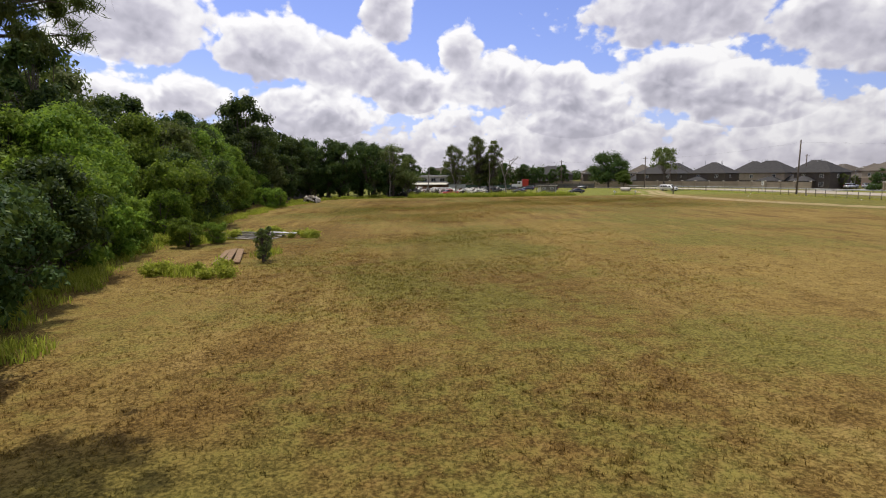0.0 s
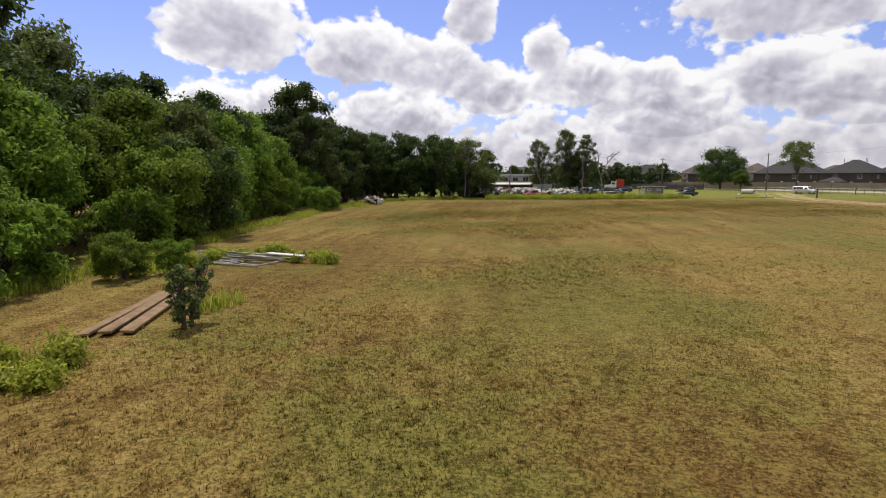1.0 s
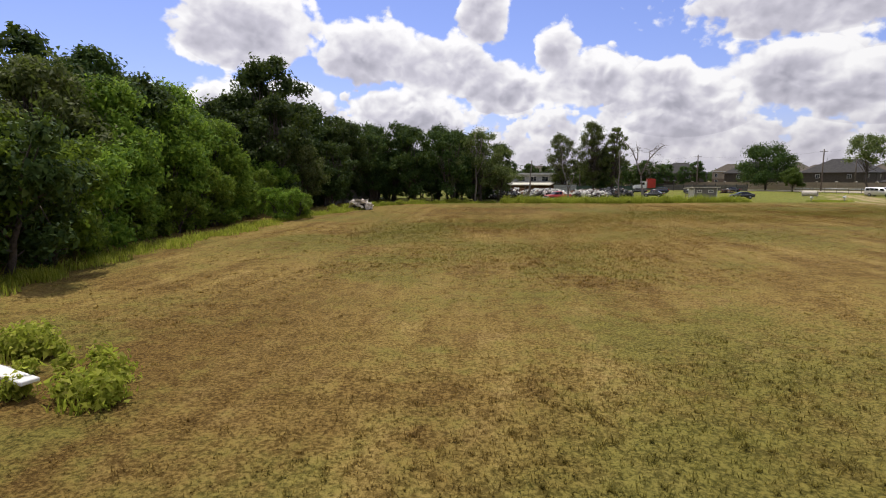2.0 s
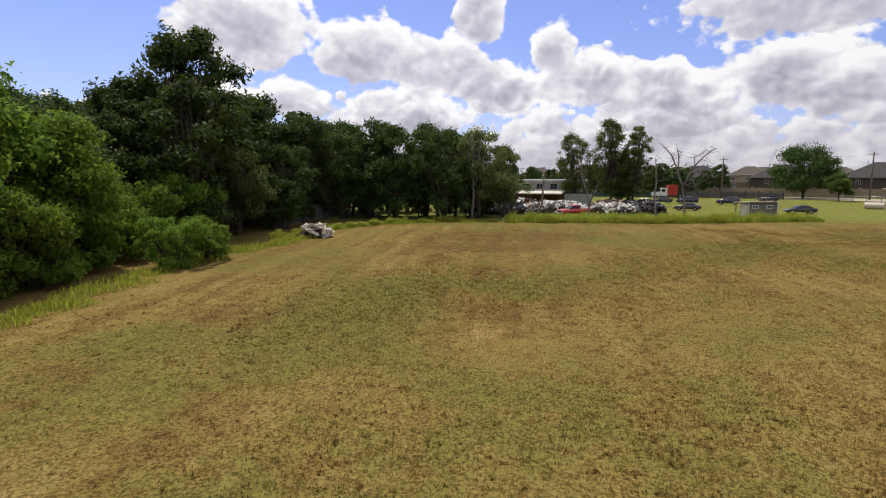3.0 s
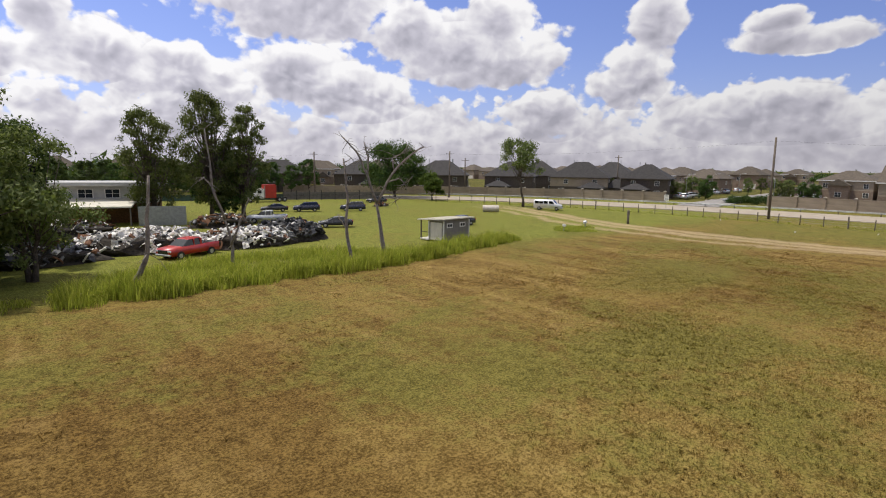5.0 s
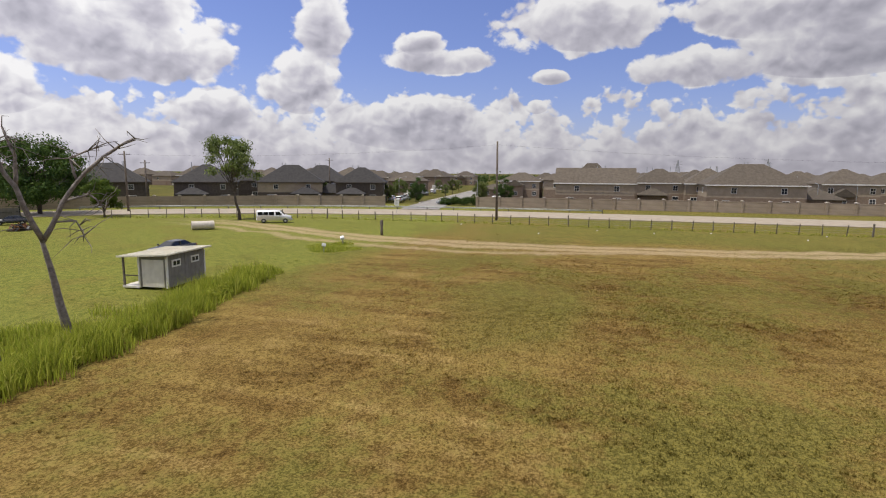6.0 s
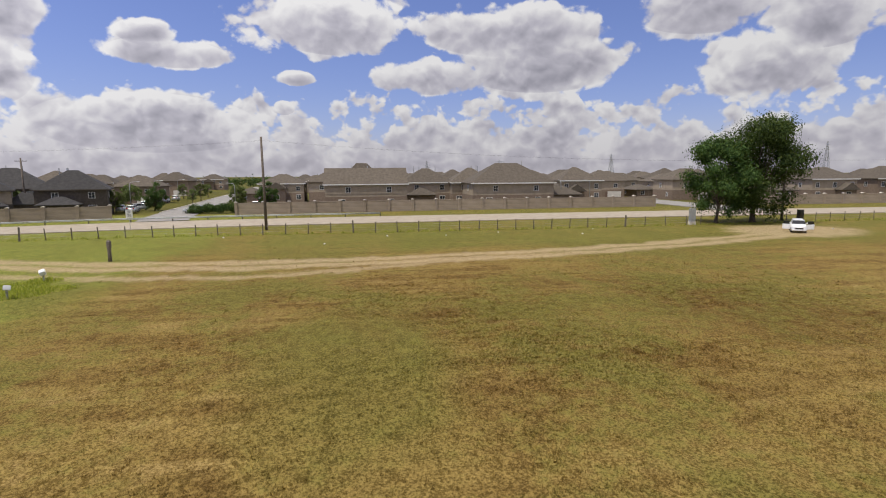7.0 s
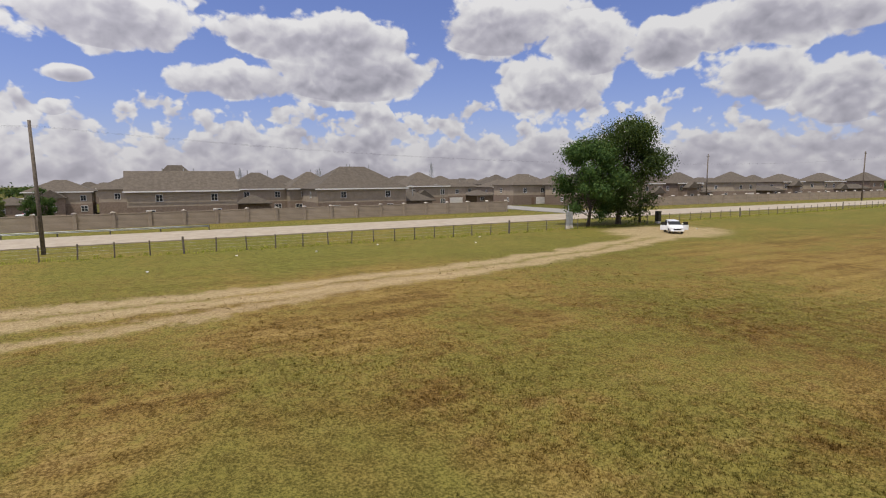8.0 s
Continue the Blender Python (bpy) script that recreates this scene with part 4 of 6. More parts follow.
# deeper wood, seen through the gaps
for x, y in ((-48, 30), (-50, 48), (-52, 66), (-54, 84), (-56, 102), (-52, 118), (-50, 134), (-46, 146), (-42, 156), (-38, 166), (-44, 172), (-34, 178), (-37, 150), (-35, 141), (-40, 135)):
    plant(T_BACK, wood.choice((0, 1)), x, y, wood.uniform(1.0, 1.2), wood.uniform(0, 360))
for x, y in ((-37, 138), (-36, 145), (-34, 152), (-33, 158), (-31, 165), (-26, 170), (-18, 171), (-40, 152), (-38, 160)):
    plant(T_BUSH, 2, x, y, wood.uniform(0.9, 1.3), wood.uniform(0, 360))
for k, x, y, s in ((1, -34.5, 136, 1.0), (0, -36, 147, 1.1), (0, -33, 156, 1.0), (2, -31, 131, 0.8), (3, -31, 96, 0.85), (3, -31.5, 106, 0.8), (3, -30.5, 88, 0.9)):
    plant(T_WOOD, k, x, y, s, 61 * k + y)
# the grove beside the yard, open beneath the crowns
T_GROVE = [tree(31, 13.5, 4.6, 2.0, 10000, 0.26, M_LEAF_DARK, "dark oak with open shade beneath", lumps=30, stems=2),
           tree(32, 12.0, 4.4, 1.6, 9000, 0.26, M_LEAF_DARK, "dark spreading tree with several stems", lumps=28, stems=3),
           tree(33, 12.0, 4.8, 1.0, 8500, 0.22, M_LEAF_OLIVE, "grey-green tree with dead twigs in its crown", lumps=24, stems=2)]
for k, x, y, s in ((0, -29.8, 150, 1.1), (1, -28.5, 137.5, 0.85), (1, -25.5, 155, 1.05), (0, -33, 150, 1.05), (1, -27, 163, 1.1), (0, -22, 158, 1.12), (1, -17, 156, 1.15), (0, -13, 161, 1.1), (1, -9.5, 157, 1.1), (0, -5, 163, 1.0),
                   (2, -4.0, 157, 1.1), (2, -0.2, 159.6, 0.85), (0, -30, 172, 1.2), (1, -20, 172, 1.2), (0, -10, 173, 1.1), (1, -1, 170, 0.95)):
    plant(T_GROVE, k, x, y, s, 73 * k + x * 9)
for x, y, s in ((-29.5, 137.5, 0.8), (-30.5, 142, 0.9), (-29.3, 147, 0.55), (-14, 160, 0.6), (-8, 161, 0.6), (-3, 162, 0.5), (-19, 161, 0.6), (-24, 164, 0.7)):
    plant(T_BUSH, 2, x, y, s, x * 17)
plant(T_BUSH, 1, -24.5, 112, 0.75, 20)
plant(T_BUSH, 1, -17.8, 52.8, 0.5, 20)
plant(T_BUSH, 0, -16.0, 54.6, 0.3, 120)
plant(T_BUSH, 0, -29.0, 101, 0.8, 150)
plant(T_BUSH, 0, -24.6, 108, 0.6, 80)
# trees in the yard and along the road
TWIN = tree(41, 18.6, 4.4, 2.4, 10500, 0.22, M_LEAF_OLIVE, "tall slender tree with gaps in its crown", lumps=70, core=False, thin=0.3, lobe=0.85)
TWIN.matrix_basis = pose(24.8, 197.5, 0)
TWIN2 = tree(42, 15.6, 4.2, 2.4, 8500, 0.22, M_LEAF_OLIVE, "slender grey-green tree beside the white building", lumps=60, core=False, thin=0.3, lobe=0.85)
TWIN2.matrix_basis = pose(16.8, 197, 0)
TWIN3 = tree(40, 17.2, 3.4, 2.0, 8000, 0.22, M_LEAF_OLIVE, "narrow tree with a ragged pointed crown", lumps=56, core=False, thin=0.3, lobe=0.85)
TWIN3.matrix_basis = pose(29.6, 197.2, 0)
UNDER = tree(39, 10.5, 4.4, 1.2, 9000, 0.26, M_LEAF_DARK, "low dark tree among the taller trees", lumps=26, stems=2)
UNDER.matrix_basis = pose(27.2, 200, 0)
OAK = tree(43, 13.5, 8.0, 2.6, 16000, 0.32, M_LEAF_DARK, "broad dark live oak by the road", lumps=46, stems=2)
OAK.matrix_basis = pose(84, 232, 0)
SMALL = tree(44, 6.5, 3.2, 1.4, 6000, 0.24, M_LEAF_MID, "small round bright green tree by the road", lumps=24)
SMALL.matrix_basis = pose(84.6, 216.6, 0)
LONE = tree(45, 14.2, 4.4, 7.2, 4200, 0.27, M_LEAF_OLIVE, "lone thin tree with bare leaning trunk", lumps=20, core=False, thin=0.4, lean=0.20)
LONE.matrix_basis = pose(88.0, 189.5, 0, 0, 0, 95)
BIG = tree(52, 16.6, 6.6, 2.2, 26000, 0.25, M_LEAF_DARK, "large dense shade tree beside the fence", lumps=26, stems=2, lobe=1.35)
BIG.matrix_basis = pose(99.2, 66.4, 0)
BIG2 = tree(47, 13.2, 5.4, 1.8, 15000, 0.25, M_LEAF_DARK, "dense green tree beside the larger shade tree", lumps=20, lobe=1.3)
BIG2.matrix_basis = pose(99.0, 73.2, 0)
for x, y, s in ((34, 268, 0.7), (44, 266, 0.62), (54, 264, 0.7), (62, 262, 0.6), (72, 258, 0.66), (24, 272, 0.6), (12, 272, 0.65), (0, 274, 0.7), (-12, 276, 0.7), (48, 274, 0.75)):
    plant(T_BACK, int(x) % 2, x, y, s, x * 31)
# the dark tree line behind the yard
line_rng = random.Random(17)
for k in range(15):
    plant(T_BACK, k % 2, -34 + k * 7.2 + line_rng.uniform(-2, 2), 259 + line_rng.uniform(-3, 4) + max(0, 6 - k), line_rng.uniform(0.52, 0.70), line_rng.uniform(0, 360), "dark tree in the line behind the yard")
# street trees and far woods
far_rng = random.Random(9)
YOUNG = tree(48, 5.2, 1.7, 1.3, 1800, 0.20, M_LEAF_OLIVE, "young estate tree beside the street", lumps=18, core=False)
YOUNG.matrix_basis = pose(150, 187, 0)
for x, y in ((150, 187), (158, 191), (166, 192), (174, 192.5), (184, 195), (196, 197), (150, 160), (178, 166), (205, 170), (230, 196), (148, 206), (150, 222), (192, 182), (212, 185), (240, 190), (168, 163), (152, 197), (147, 212)):
    plant([YOUNG], 0, x, y, far_rng.uniform(0.8, 1.25), far_rng.uniform(0, 360))
DENSE = tree(49, 6.5, 2.6, 0.4, 5000, 0.2, M_LEAF_DARK, "dense dark evergreen at the wall's end", lumps=24)
DENSE.matrix_basis = pose(152, 153.5, 0)
copy_thing(DENSE, pose(158, 181, 0, 0, 0, 50))


def far_woods():
    """Low dark tree lines at the horizon."""
    r = np.random.RandomState(3)
    cs, rs = [], []
    for az in np.arange(-40, 160, 0.55):
        for k in range(2):
            dist = r.uniform(430, 640)
            h = r.uniform(4, 9) * (1.0 if az < 35 else 0.75)
            cs.append((dist * math.sin(radians(az + r.uniform(-.3, .3))), 130 + dist * math.cos(radians(az)), h * 0.55))
            rs.append(h * 0.7)
    for x in np.arange(-60, 75, 4.2):
        h = r.uniform(6, 10)
        cs.append((x, 285 + r.uniform(-5, 12), h * 0.55))
        rs.append(h * 0.62)
    ob = new("far_woods", leaf_mesh("far_woods", cs, rs, 60000, 1.25, M_LEAF_DARK, 5, squash=0.8))
    return tagged(ob, "low dark tree line at the horizon", "woods", kind="stuff")


far_woods()


# pine whose boughs hang into the view at the start
def pine(x, y):
    r = random.Random(4)
    root = thing("pine_tree", "tall pine with drooping needle boughs", "tree")
    pts = [Vector((0.05 * k * r.uniform(-1, 1), 0.05 * k * r.uniform(-1, 1), 2.1 * k - 0.2)) for k in range(10)]
    wood_set = [tube_data(pts, [0.30 - 0.027 * k for k in range(10)], 9)]
    cs, rs = [], []
    for b in range(50):
        low = b < 12
        z = r.uniform(8.9, 10.6) if low else r.uniform(10.5, 18.5)
        ang = r.uniform(-0.9, 0.9) if low else r.uniform(0, 6.28)
        reach = r.uniform(1.8, 3.6) if low else r.uniform(2.4, 4.6) * (1 - 0.45 * (z - 9.5) / 9)
        p = Vector((0, 0, z))
        tip = Vector((math.cos(ang) * reach, math.sin(ang) * reach, z + r.uniform(-0.4, 0.9)))
        wood_set.append(tube_data([p, p.lerp(tip, 0.5) + Vector((0, 0, -0.15)), tip], [0.07, 0.045, 0.012], 5))
        for k in range(7):
            t = 0.45 + 0.6 * k / 6
            q = p.lerp(tip, t) + Vector((r.uniform(-.7, .7), r.uniform(-.7, .7), r.uniform(-.35, .25)))
            wood_set.append(tube_data([p.lerp(tip, min(1, t - 0.12)), q], [0.016, 0.006], 4))
            cs.append(q)
            rs.append(r.uniform(0.25, 0.42))
    v, f = merge(wood_set)
    mesh_ob("trunk", v, f, M_BARK, root, True)
    crown = new("crown", leaf_mesh("needles", cs, rs, 34000, 0.105, M_NEEDLE, 8, squash=0.6, shell=0.05, long=3.2, wide=0.22))
    crown.parent = root
    root.matrix_basis = pose(x, y, 0)
    return root


pine(-10.3, 20.3)


# dead trees: bare forked trunks
def dead_tree(x, y, limbs, seed, label, twigs=8, turn=-40.8):
    """limbs: (base radius, points (across, height)); the first is the trunk. Twigs sprout from the upper limbs."""
    r = random.Random(seed)
    root = thing("dead_tree", label, "tree")
    sets = []
    for k, (rad, pts) in enumerate(limbs):
        fine = []
        drift = 0.0
        for i in range(len(pts) - 1):
            for q in range(3):
                t = q / 3
                u, z = pts[i][0] + (pts[i + 1][0] - pts[i][0]) * t, pts[i][1] + (pts[i + 1][1] - pts[i][1]) * t
                drift += r.uniform(-0.12, 0.12) * (1 if k else 0.4)
                fine.append(Vector((u + r.uniform(-0.06, 0.06), drift, z)))
        fine.append(Vector((pts[-1][0], drift, pts[-1][1])))
        n = len(fine)
        sets.append(tube_data(fine, [0.72 * rad * (1 - 0.6 * i / (n - 1)) for i in range(n)], 8 if k == 0 else 6))
        if k == 0 and len(limbs) > 1:
            continue
        for _ in range(twigs):
            i = r.randrange(n // 2, n)
            p, way = fine[i], Vector((r.uniform(-1, 1), r.uniform(-1, 1), r.uniform(-0.7, 0.8)))
            q = p + way * r.uniform(0.3, 1.1)
            e = q + (way + Vector((r.uniform(-.6, .6), r.uniform(-.6, .6), r.uniform(-.9, .3)))) * r.uniform(0.3, 0.9)
            sets.append(tube_data([p, q, e], [0.035, 0.022, 0.008], 4))
    v, f = merge(sets)
    mesh_ob("trunk", v, f, M_DEADWOOD, root, True)
    root.matrix_basis = pose(x, y, 0, 0, 0, turn)
    return root


dead_tree(22.4, 152.9, [(0.24, [(0.2, -0.2), (-0.3, 3.2), (-0.1, 5.6), (-0.45, 9.2)]), (0.10, [(-0.3, 3.1), (-0.9, 3.9), (-1.0, 4.2)]), (0.09, [(-0.2, 5.0), (0.3, 5.9)]),
                        (0.07, [(-0.45, 8.8), (0.3, 9.2)])], 3, "bare grey dead tree trunk in the weeds", 2)
dead_tree(27.0, 154.5, [(0.34, [(0.2, -0.2), (-0.1, 2.6), (-0.6, 5.4)]), (0.22, [(-0.5, 5.0), (-1.4, 7.8), (-2.3, 9.8), (-3.6, 11.2)]), (0.17, [(-1.4, 7.8), (-1.3, 9.4), (-1.7, 10.8)]),
                        (0.2, [(-0.5, 5.0), (0.5, 7.0), (1.6, 8.6), (3.0, 9.8), (4.0, 10.4)]), (0.12, [(0.5, 7.0), (1.7, 7.4), (2.4, 6.6)]), (0.11, [(1.2, 8.1), (1.0, 9.3), (2.2, 9.9)]),
                        (0.09, [(0.0, 6.0), (1.0, 6.0), (1.3, 5.2)])], 8, "forked dead tree with bleached branches", 16)
dead_tree(4.6, 151.4, [(0.3, [(-0.1, -0.2), (0.7, 1.3), (1.4, 2.7), (1.5, 5.0), (1.8, 7.8)])], 14, "leaning dead trunk with broken top", 3)
dead_tree(13.4, 157.0, [(0.24, [(0.0, -0.2), (0.0, 2.4), (-0.5, 4.2)]), (0.17, [(-0.4, 4.0), (-1.3, 6.6), (-1.4, 9.0), (-1.7, 11.4)]), (0.16, [(0.0, 1.8), (0.8, 3.6), (1.7, 5.8)]),
                        (0.08, [(-1.2, 6.3), (-1.9, 7.3), (-2.0, 7.5)])], 19, "tall bare dead tree beside the scrap heap", 5)
dead_tree(-4.8, 154.5, [(0.26, [(0, -0.2), (0.3, 4.0), (0.2, 7.0)]), (0.14, [(0.2, 6.6), (-0.9, 9.6), (-1.2, 12.4)]), (0.13, [(0.2, 6.6), (1.3, 9.2), (1.6, 12.0)]),
                        (0.1, [(0.3, 5.0), (2.0, 7.6), (2.6, 9.6)]), (0.1, [(0.2, 7.0), (0.3, 10.0), (0.1, 13.0)])], 25, "pale dead tree with fine bare twigs", 14)


# ---- weeds ----
def weed_band(name, spots, label, height, per, material, seed, blade=0.022):
    """Upright blades gathered round plan spots (x, y, radius, height factor)."""
    r = np.random.RandomState(seed)
    pos, hs = [], []
    for x, y, rad, k in spots:
        n = int(per * 1.7 * rad * rad)
        a, q = r.rand(n) * 6.283, np.sqrt(r.rand(n)) * rad
        pos.append(np.stack([x + np.cos(a) * q, y + np.sin(a) * q, np.full(n, -0.06)], 1))
        hs.append(height * k * (0.45 + 0.75 * r.rand(n)) * (1.05 - 0.45 * (q / rad) ** 2))
    pos, h = np.concatenate(pos), np.concatenate(hs)
    n = len(pos)
    ang = r.rand(n) * 6.283
    lean = np.stack([np.cos(ang), np.sin(ang), np.zeros(n)], 1) * (h * (0.10 + 0.65 * r.rand(n)))[:, None]
    side = np.stack([-np.sin(ang), np.cos(ang), np.zeros(n)], 1) * (blade * (0.6 + 0.8 * r.rand(n)))[:, None]
    up = np.stack([np.zeros(n), np.zeros(n), h], 1)
    a, b = pos - side, pos + side
    c, d = pos + lean * 0.3 + up * 0.6 + side * 0.8, pos + lean * 0.3 + up * 0.6 - side * 0.8
    tip = pos + lean + up * (0.92 + 0.08 * r.rand(n))[:, None]
    verts = np.stack([a, b, c, d, tip], 1).reshape(-1, 3)
    o = np.arange(n) * 5
    faces = np.stack([o, o + 1, o + 2, o, o + 2, o + 3, o + 3, o + 2, o + 4], 1).reshape(-1)
    me = bpy.data.meshes.new(name)
    me.vertices.add(n * 5)
    me.vertices.foreach_set("co", verts.astype(np.float32).reshape(-1))
    me.loops.add(n * 9)
    me.loops.foreach_set("vertex_index", faces.astype(np.int32))
    me.polygons.add(n * 3)
    me.polygons.foreach_set("loop_start", np.arange(n * 3, dtype=np.int32) * 3)
    me.update(calc_edges=True)
    me.materials.append(material)
    return tagged(new(name, me), label, "weeds", kind="stuff")


def along(points, width, step, seed, lo=0.7, hi=1.2):
    r = random.Random(seed)
    line = smooth_line(points, step)
    return [(x + r.uniform(-width, width), y + r.uniform(-width, width), r.uniform(0.7, 1.3), r.uniform(lo, hi)) for x, y in line for _ in range(2)]


weed_band("tall_weeds", along([(-24, 128), (-21, 140), (-15.5, 146.5), (-8, 150.5), (-2, 151)], 1.4, 0.9, 1, 0.4, 0.8), "green weeds along the shaded wood's edge", 0.8, 90, M_WEED, 1)
weed_band("tall_weeds", along([(1, 150.6), (6, 150.0), (12, 150.2), (18, 150.4), (24, 150.2), (30, 151), (36, 152.8), (41, 153.8), (45, 154.8)], 1.1, 0.55, 2, 0.45, 1.45), "band of tall bright green weeds in front of the yard", 1.25, 110, M_WEED, 2, 0.02)
weed_band("tall_weeds", along([(3, 154.5), (12, 155.5), (22, 154.5), (31, 154.5)], 2.6, 0.8, 3, 0.5, 1.1), "looser weeds behind the weed band", 1.0, 50, M_WEED, 3)
weed_band("tall_weeds", along([(-14, 18), (-17, 33), (-20, 45), (-22, 60), (-23.5, 78), (-24.5, 98), (-24.8, 112), (-23.6, 121), (-22, 128)], 1.2, 1.0, 4, 0.4, 0.95), "green weeds along the shrubs", 0.8, 60, M_WEED, 4)
weed_band("tall_weeds", [(-12.5, 24.5, 1.5, 0.9), (-12.5, 39.4, 1.3, 1), (-13.6, 40.2, 1.0, 0.9), (-10.8, 40.2, 0.9, 0.6), (-10.0, 46.5, 0.9, 1.1), (-9.4, 47.6, 0.7, 1.2),
                         (-16.5, 58.5, 1.8, 1.0), (-17.5, 55.5, 1.6, 1.0), (-14.0, 60.5, 1.4, 0.9), (-8.6, 58.2, 0.8, 0.8), (-19.5, 57, 1.8, 1.2)], "clumps of weeds round the timber", 0.7, 120, M_WEED, 5)
weed_band("tall_weeds", [(x + 0.4, y, 0.7, 0.9) for x, y in FENCE] + [(x - 0.5, y + 1, 0.6, 0.5) for x, y in FENCE], "strip of uncut grass along the fence", 0.55, 40, M_WEED, 6)
weed_band("tall_weeds", [(59.5, 156.3, 2.2, 0.8), (64.6, 157.2, 1.4, 0.8), (62, 158, 2.4, 0.6), (61, 154.6, 1.6, 0.5)], "dark green weeds round two pipes", 0.5, 130, M_WEED, 7)
weed_band("tall_weeds", along([(3, 153.0), (8, 156.5), (15, 159.0), (21, 157.5), (26, 155)], 2.2, 0.6, 8, 0.5, 1.1), "deep green weeds up to the wrecked pickup", 1.0, 70, M_WEED, 8, 0.02)
SHRUB = tree(51, 2.2, 0.5, 0.1, 3000, 0.085, M_LEAF_OLIVE, "slim leafy green sapling beside the planks", lumps=44, stems=2, category="shrub", name="shrub")
SHRUB.matrix_basis = pose(-9.2, 43.8, 0)


def broad_weeds(name, line, count, seed, label):
    """Leafy clumps among the taller blades."""
    r = random.Random(seed)
    spots = along(line, 1.0, 0.8, seed)
    cs = [(x, y, r.uniform(0.15, 0.5)) for x, y, _, _ in spots]
    ob = new(name, leaf_mesh(name, cs, [r.uniform(0.25, 0.6) for _ in cs], count, 0.12, M_WEED, seed, squash=0.8, shell=0.2))
    return tagged(ob, label, "weeds", kind="stuff")


broad_weeds("leafy_weeds", [(1, 150.8), (12, 150.4), (24, 150.4), (34, 152.4), (44, 154.6)], 26000, 61, "bright leafy weeds among the tall grass")
broad_weeds("leafy_weeds", [(-25, 127), (-20, 141), (-14, 147.5), (-6, 151)], 12000, 62, "green leafy weeds at the shaded edge")
broad_weeds("leafy_weeds", [(-14.2, 39.4), (-12.6, 38.9), (-10.8, 39.2)], 4500, 63, "leafy weeds round the brown planks")
broad_weeds("leafy_weeds", [(-20, 54), (-17, 57), (-13, 61), (-9, 58.6)], 12000, 64, "leafy weeds round the timber pile")


# ---- vehicles ----
def wheels(root, places, r=0.34, w=0.22):
    for x, y in places:
        t = part("wheel", cylinder(r, r, (0, -w / 2, 0), (0, w / 2, 0), 18), M_TYRE, root, smooth=False)
        t.location = (x, y, r)
        s = 1 if y > 0 else -1
        part("rim", cylinder(r * 0.62, r * 0.5, (0, s * w * 0.3, 0), (0, s * (w / 2 + 0.015), 0), 12), M_RIM, t)


def lamps(root, xf, xr, y, zf, zr):
    for s in (-1, 1):
        part("headlight", box((xf - 0.12, s * y - 0.2, zf - 0.09), (xf + 0.02, s * y + 0.2, zf + 0.09), 0.03), M_LAMP, root)
        part("tail_light", box((xr - 0.02, s * y - 0.14, zr - 0.12), (xr + 0.1, s * y + 0.14, zr + 0.12), 0.02), M_TAIL, root)


def bevelled(bm, off=0.05, seg=2):
    bmesh.ops.bevel(bm, geom=list(bm.edges), offset=off, segments=seg, affect="EDGES", clamp_overlap=True)
    return bm


def sedan(label, paint, suv=False, open_doors=False):
    root = thing("car", label, "car")
    h = 0.22 if suv else 0.0
    low = [(-2.3, 0.32), (2.3, 0.30), (2.38, 0.55), (2.25, 0.78 + h), (1.2, 0.95 + h), (-1.65, 1.02 + h), (-2.3, 0.98 + h), (-2.38, 0.6)]
    part("body", bevelled(prism(low, -0.9, 0.9, inset=0.07)), paint, root, smooth=True)
    if suv:
        cab, top = [(1.2, 1.1), (0.45, 1.62), (-1.95, 1.66), (-2.25, 1.1)], [(0.5, 1.58), (0.35, 1.68), (-1.9, 1.73), (-2.0, 1.6)]
    else:
        cab, top = [(1.15, 0.92), (0.3, 1.38), (-1.1, 1.40), (-1.85, 0.98)], [(0.36, 1.35), (0.2, 1.43), (-1.05, 1.45), (-1.2, 1.37)]
    part("cabin_glass", prism(cab, -0.80, 0.80, inset=0.16), M_CARGLASS, root, "dark glazed cabin")
    part("roof", bevelled(prism(top, -0.66, 0.66, inset=0.05), 0.03, 1), paint, root)
    for s in (-1, 1):
        for u0, u1, z0, z1 in ((-0.35, -0.35, 0.95 + h, top[1][1] - 0.02),):
            part("door_pillar", box((u0 - 0.06, s * 0.74 - 0.05, z0), (u1 + 0.06, s * 0.74 + 0.04, z1), 0.01), paint, root)
        part("wing_mirror", box((0.85, s * 0.98 - 0.1, 1.0 + h), (1.02, s * 0.98 + 0.1, 1.14 + h), 0.03), paint, root)
        if open_doors:
            d = part("door", box((-1.05, -0.05, 0.4), (0, 0.05, 1.1), 0.03), paint, root, "open front door")
            d.location, d.rotation_euler = (0.95, s * 0.92, 0), (0, 0, s * radians(-65))
            part("window", box((-0.98, -0.03, 1.1), (-0.15, 0.03, 1.55), 0.02), M_CARGLASS, d)
    if open_doors:
        part("grille", box((2.36, -0.5, 0.56), (2.46, 0.5, 0.74), 0.02), M_BLACK, root)
    part("bumper", box((2.28, -0.85, 0.32), (2.45, 0.85, 0.52), 0.05), paint, root)
    wheels(root, [(x, y) for x in (1.42, -1.42) for y in (-0.82, 0.82)])
    lamps(root, 2.3, -2.38, 0.64, 0.68 + h * 0.5, 0.85 + h)
    return root


